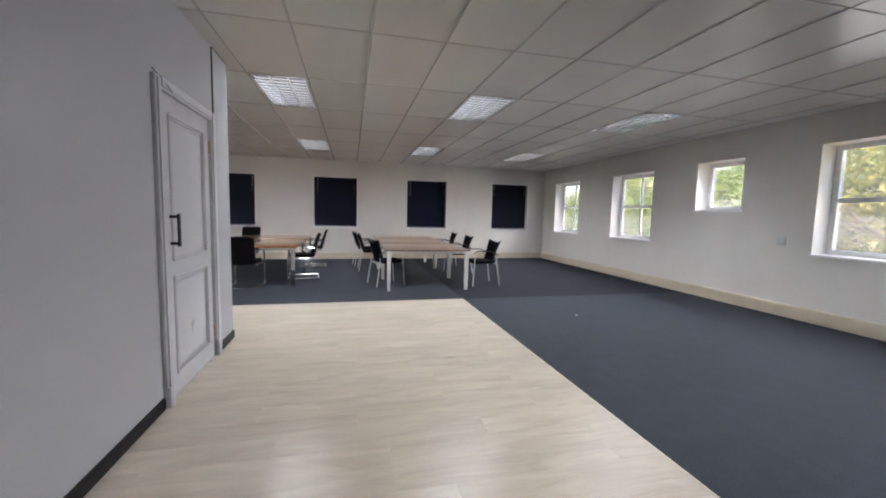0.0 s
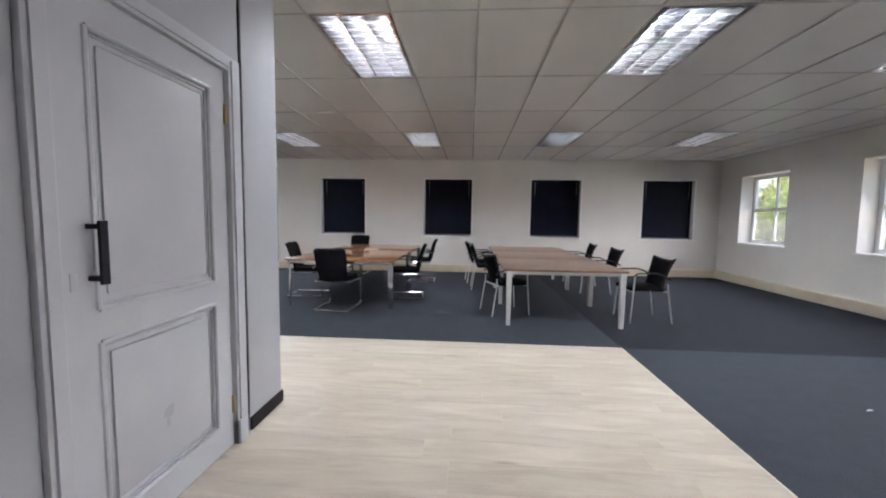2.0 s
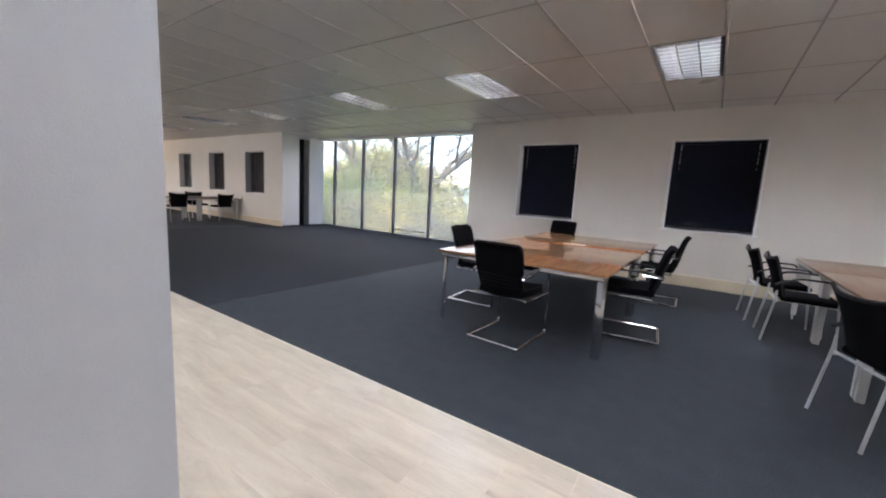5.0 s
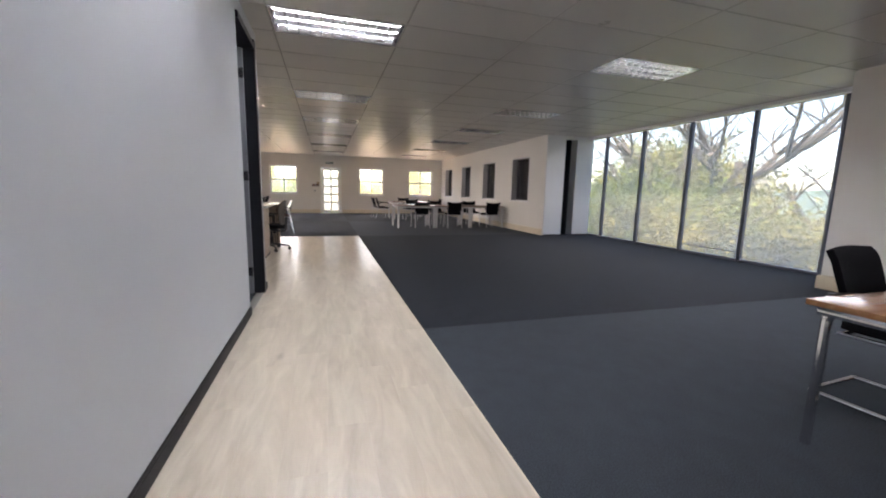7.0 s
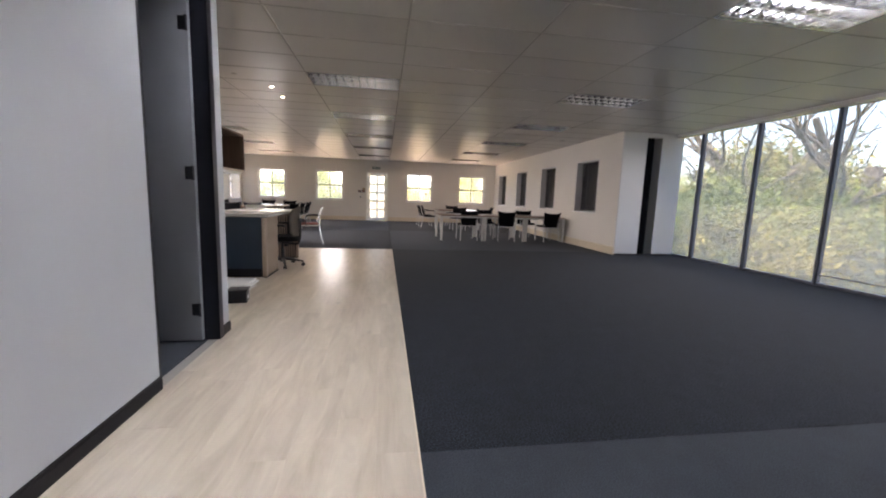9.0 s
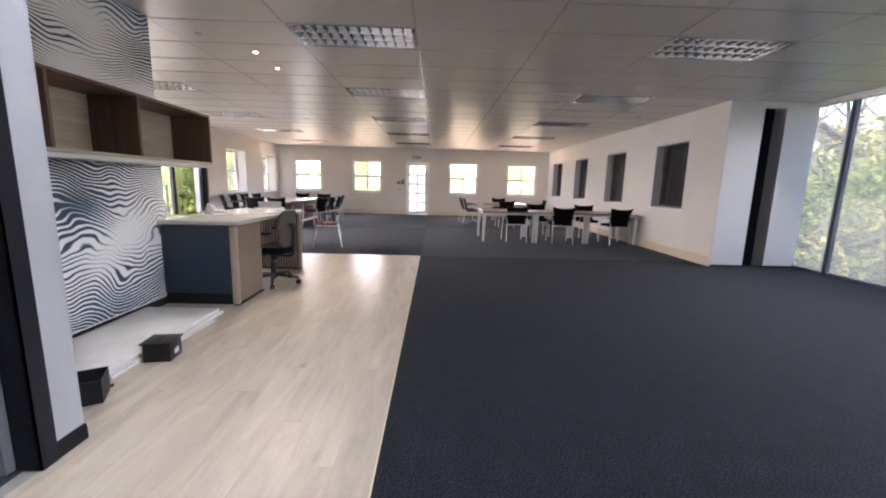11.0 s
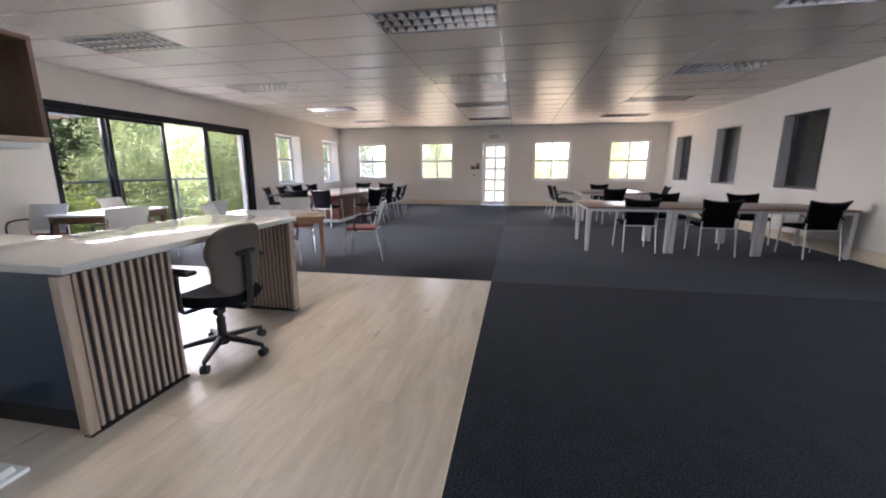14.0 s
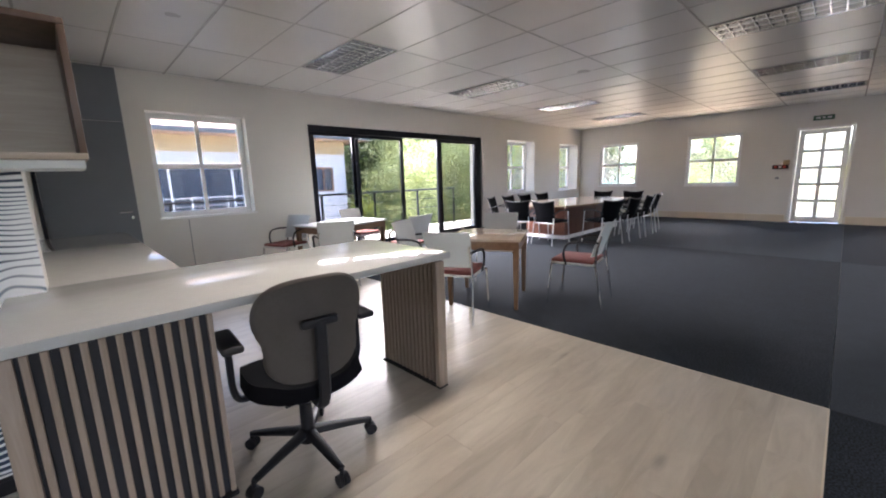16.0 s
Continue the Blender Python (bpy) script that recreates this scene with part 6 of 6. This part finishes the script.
# east side
for k, (x, y, z, c, s) in enumerate(((11.2, 10.6, 1.2, 0, 1.2), (10.6, 6.4, 1.0, 1, 1.1), (11.4, 3.0, 0.9, 0, 1.25), (14.5, 8.4, 1.9, 3, 1.5), (14.8, 12.8, 1.6, 1, 1.5), (11.6, -1.0, 0.8, 3, 1.3), (15.5, 4.4, 2.0, 1, 1.5))):
    tree(x, y, z, c, s, 50 * k, k % 2, GREEN if c != 1 else YELLOW, 1.1)
for k, (x, y, z, c, s) in enumerate(((9.6, 14.6, 0.9, 0, 1.1), (11.8, 17.5, 1.2, 1, 1.2), (9.2, 19.5, 0.8, 3, 1.3), (14.5, 18.0, 1.8, 0, 1.5))):
    tree(x, y, z, c, s, 40 * k + 10, k % 2, GREEN if c != 1 else YELLOW, 1.1)
# west side
for k, (x, y, z, c, s) in enumerate(((-31.2, 3.0, 0.0, 0, 1.1), (-33.6, 8.4, -0.4, 1, 1.1), (-31.0, 12.2, 0.2, 1, 1.1), (-38.0, 6.0, 0.6, 0, 1.5), (-38.5, 12.8, 0.8, 3, 1.6), (-36.5, -0.6, 0.7, 3, 1.5))):
    tree(x, y, z, c, s, 70 * k + 15, k % 2, GREEN if c != 1 else YELLOW, 1.1)
# south side, beyond the balcony: conifers near by, a dark hillside behind
for k, (x, y, z, c, ts) in enumerate(((-18.9, -6.3, 0.1, 1.0, 0.9), (-20.7, -5.6, 0.5, 1.1, 1.0), (-22.6, -6.8, 0.9, 1.25, 1.0), (-21.4, -9.6, 0.8, 1.3, 1.0))):
    tree(x, y, z, 5, c, 65 * k, 2, CONIFER, ts)
for k, (x, y, z, c, ts) in enumerate(((-19.8, -10.5, -0.9, 0.9, 0), (-27.5, -3.6, -0.6, 1.0, 0), (-29.5, -8.0, 1.0, 1.5, 3))):
    tree(x, y, z, int(ts), c, 95 * k, k % 2, YELLOW if ts == 1 else GREEN, 1.1)
for k, (x, y, z, c) in enumerate(((-24.0, -14.5, 1.8, 2.0), (-28.6, -13.0, 2.0, 2.0), (-29.5, -18.5, 2.8, 2.4), (-34.5, -15.5, 2.6, 2.3), (-24.5, -20.5, 3.0, 2.5), (-35.5, -22.5, 4.2, 3.0), (-29.0, -25.5, 4.6, 3.2), (-41.0, -19.0, 3.8, 3.0), (-19.0, -22.0, 3.0, 2.6), (-40.0, -11.0, 2.0, 2.4))):
    tree(x, y, z, 4, c, 50 * k, k % 2, DARKTREE, 1.3)


# balcony on the south side
def balcony():
    b = base("balcony", "concrete balcony with a dark steel railing", "balcony")
    bm = B()
    slab(bm, -16.9, -1.35, -0.16, -8.6, Y_S - 0.402, -0.02, 0.006)
    part("slab", bm, M_CONCRETE, b)
    for z, r in ((1.02, 0.022), (0.78, 0.007), (0.55, 0.007), (0.32, 0.007)):
        bm = B()
        tube(bm, [(-16.85, -1.28, z), (-8.65, -1.28, z)], r, 8)
        part("rail", bm, M_BLACKMETAL, b)
    for k in range(7):
        bm = B()
        x = -16.8 + 8.1 * k / 6
        box(bm, x - 0.022, -1.295, -0.02, x + 0.022, -1.265, 1.0)
        part("post", bm, M_BLACKMETAL, b)


balcony()


def neighbour():
    h = base("neighbour_house", "pale plastered neighbouring house with a clay roof and dark windows", "house")
    x0, x1, y0, y1, ze = -17.3, -4.0, -15.0, -8.0, 2.9
    bm = B()
    cuts = sorted({x0, -16.75, -15.95, -13.9, -10.3, x1})
    holes = {(-16.75, -15.95): (0.95, 1.9), (-13.9, -10.3): (0.0, 2.05)}
    for a, b in zip(cuts, cuts[1:]):
        o = holes.get((a, b))
        for s, e in [(GZ, ze)] if o is None else [(GZ, o[0]), (o[1], ze)]:
            box(bm, a, y1 - 0.25, s, b, y1, e)
    box(bm, x0, y0, GZ, x0 + 0.25, y1 - 0.251, ze)
    box(bm, x1 - 0.25, y0, GZ, x1, y1 - 0.251, ze)
    box(bm, x0 + 0.25, y0, GZ, x1 - 0.25, y0 + 0.25, ze)
    box(bm, -14.2, y1 - 1.6, -0.2, -10.0, y1 - 1.5, ze)
    part("wall", bm, M_HOUSE, h)
    bm = B()
    o = 0.75
    lo = [bm.verts.new(p) for p in ((x0 - o, y0 - o, ze), (x1 + o, y0 - o, ze), (x1 + o, y1 + o, ze), (x0 - o, y1 + o, ze))]
    l2 = [bm.verts.new(v.co + Vector((0, 0, 0.16))) for v in lo]
    r = [bm.verts.new((x0 + 3.2, (y0 + y1) / 2, ze + 2.1)), bm.verts.new((x1 - 3.2, (y0 + y1) / 2, ze + 2.1))]
    bm.faces.new(lo)
    for k in range(4):
        bm.faces.new((lo[k], lo[(k + 1) % 4], l2[(k + 1) % 4], l2[k]))
    bm.faces.new((l2[0], l2[1], r[1], r[0]))
    bm.faces.new((l2[1], l2[2], r[1]))
    bm.faces.new((l2[2], l2[3], r[0], r[1]))
    bm.faces.new((l2[3], l2[0], r[0]))
    part("roof", bm, M_ROOF, h, "pale clay-tiled hipped roof")
    bm = B()
    box(bm, x0 - o, y1 + o, ze + 0.02, x1 + o, y1 + o + 0.12, ze + 0.15)
    part("gutter", bm, M_GUTTER, h, "dark grey eaves gutter")
    bm = B()
    box(bm, x0 + 0.01, y1 + 0.001, 2.40, x1 - 0.01, y1 + 0.04, ze - 0.002)
    part("frieze", bm, M_FRIEZE, h, "tan painted band under the eaves")
    for a, b, za, zb, nd in ((-16.75, -15.95, 0.95, 1.9, 2), (-13.9, -10.3, 0.0, 2.05, 4)):
        f = B()
        s = 0.06
        box(f, a, y1 - 0.12, za, a + s, y1 - 0.05, zb)
        box(f, b - s, y1 - 0.12, za, b, y1 - 0.05, zb)
        box(f, a + s, y1 - 0.12, za, b - s, y1 - 0.05, za + s)
        box(f, a + s, y1 - 0.12, zb - s, b - s, y1 - 0.05, zb)
        for k in range(1, nd):
            u = a + (b - a) * k / nd
            box(f, u - 0.03, y1 - 0.12, za + s, u + 0.03, y1 - 0.05, zb - s)
        w = part("window", f, M_BROWNFRAME if nd == 2 else M_WHITEPAINT, h, "brown framed window" if nd == 2 else "white framed sliding windows")
        bm = B()
        box(bm, a + s, y1 - 0.09, za + s, b - s, y1 - 0.08, zb - s)
        part("pane", bm, M_HOUSEGLASS, w, "dark reflecting pane")
    bm = B()
    box(bm, -14.7, y1 + 0.001, -0.3, -9.5, y1 + 0.65, -0.2)
    deck = part("balcony", bm, M_CONCRETE, h, "concrete balcony slab")
    for k in range(7):
        bm = B()
        tube(bm, [(-14.6, y1 + 0.55, 0.20 + 0.125 * k), (-9.6, y1 + 0.55, 0.20 + 0.125 * k)], 0.018 if k == 6 else 0.010, 6)
        part("rail", bm, M_WHITEPAINT, deck, "white rail")
    for k in range(6):
        bm = B()
        tube(bm, [(-14.6 + k, y1 + 0.55, -0.2), (-14.6 + k, y1 + 0.55, 0.95)], 0.018, 6)
        part("post", bm, M_WHITEPAINT, deck, "white post")


neighbour()
for k, x in enumerate((-12.9, -12.4, -11.1)):
    t = base("potted_plant", "terracotta pot with a small flowering plant", "plant", group="balcony pots", at=pose(x, -7.68, -0.2))
    bm = B()
    lathe(bm, [(0.10, 0.0), (0.14, 0.26), (0.155, 0.27), (0.155, 0.31), (0.12, 0.31)], 14)
    part("pot", bm, M_POT, t)
    ob = new("foliage", CROWNS[k % 2])
    ob.parent = t
    ob.matrix_basis = pose(0, 0, 0.55, 0, 0, 40 * k) @ Matrix.Scale(0.11, 4)
bm = B()
box(bm, -36, -13.8, GZ, -19, -13.5, 0.4)
tagged(new("garden_wall", finish("garden_wall", bm, M_WHITEPAINT, False)), "white garden boundary wall", "wall", kind="structure")

# ---------------------------------------------------------------- vinyl planks
vinyl = base("floor_vinyl", "pale oak-look vinyl plank floor", "floor", kind="structure")
PW, PL = 0.1905, 1.22
plank_meshes = {}


def plank(x0, x1, y0, y1):
    key = (round(x1 - x0, 3), round(y1 - y0, 3))
    if key not in plank_meshes:
        l, w = key
        bm = B()
        g, c = 0.0002, 0.0007
        lo = [bm.verts.new((sx * (l / 2 - g), sy * (w / 2 - g), z)) for z in (-0.011,) for sx, sy in ((-1, -1), (1, -1), (1, 1), (-1, 1))]
        mid = [bm.verts.new((sx * (l / 2 - g), sy * (w / 2 - g), -0.0008)) for sx, sy in ((-1, -1), (1, -1), (1, 1), (-1, 1))]
        hi = [bm.verts.new((sx * (l / 2 - g - c), sy * (w / 2 - g - c), 0.0)) for sx, sy in ((-1, -1), (1, -1), (1, 1), (-1, 1))]
        for a, b in ((lo, mid), (mid, hi)):
            for k in range(4):
                bm.faces.new((a[k], a[(k + 1) % 4], b[(k + 1) % 4], b[k]))
        bm.faces.new(hi)
        plank_meshes[key] = finish("plank", bm, M_VINYL, False)
    share("plank", plank_meshes[key], vinyl, pose((x0 + x1) / 2, (y0 + y1) / 2, 0.0005))


def lay(xa, xb, ya, yb, rng, start):
    x = xa - start
    while x < xb - 0.02:
        a, b = max(x, xa), min(x + PL, xb)
        if b - a > 0.02:
            plank(a, b, ya, yb)
        x += PL


rng = random.Random(7)
yy = VN
while yy > -1.6:
    y0 = max([yy - PW, -1.6] + [e for e in (5.18, 4.165, Y_S) if yy - PW < e < yy - 0.02])
    yc = (yy + y0) / 2
    off = rng.choice((0.0, 0.3, 0.61, 0.9)) + rng.choice((0.0, 0.15))
    if yc > 5.18:
        runs = [(VW, VE)]
    elif yc > 4.165:
        runs = [(VW, -6.53), (-1.665, VE)]
    elif yc > Y_S:
        runs = [(VW, -8.66), (-1.665, VE)]
    else:
        runs = [(-1.665, VE)]
    for a, b in runs:
        lay(a, b, y0, yy, rng, off)
    yy = y0
# thin dark edge strip between vinyl and carpet
bm = B()
box(bm, VW, VN - 0.004, -0.01, VE, VN + 0.004, 0.0022)
box(bm, VE - 0.004, -1.6, -0.01, VE + 0.004, VN - 0.004, 0.0022)
box(bm, VW - 0.004, Y_S, -0.01, VW + 0.004, VN - 0.004, 0.0022)
tagged(new("trim", finish("trim", bm, M_TRIM, False)), "thin pale edge strip of the vinyl floor", "trim", kind="structure")
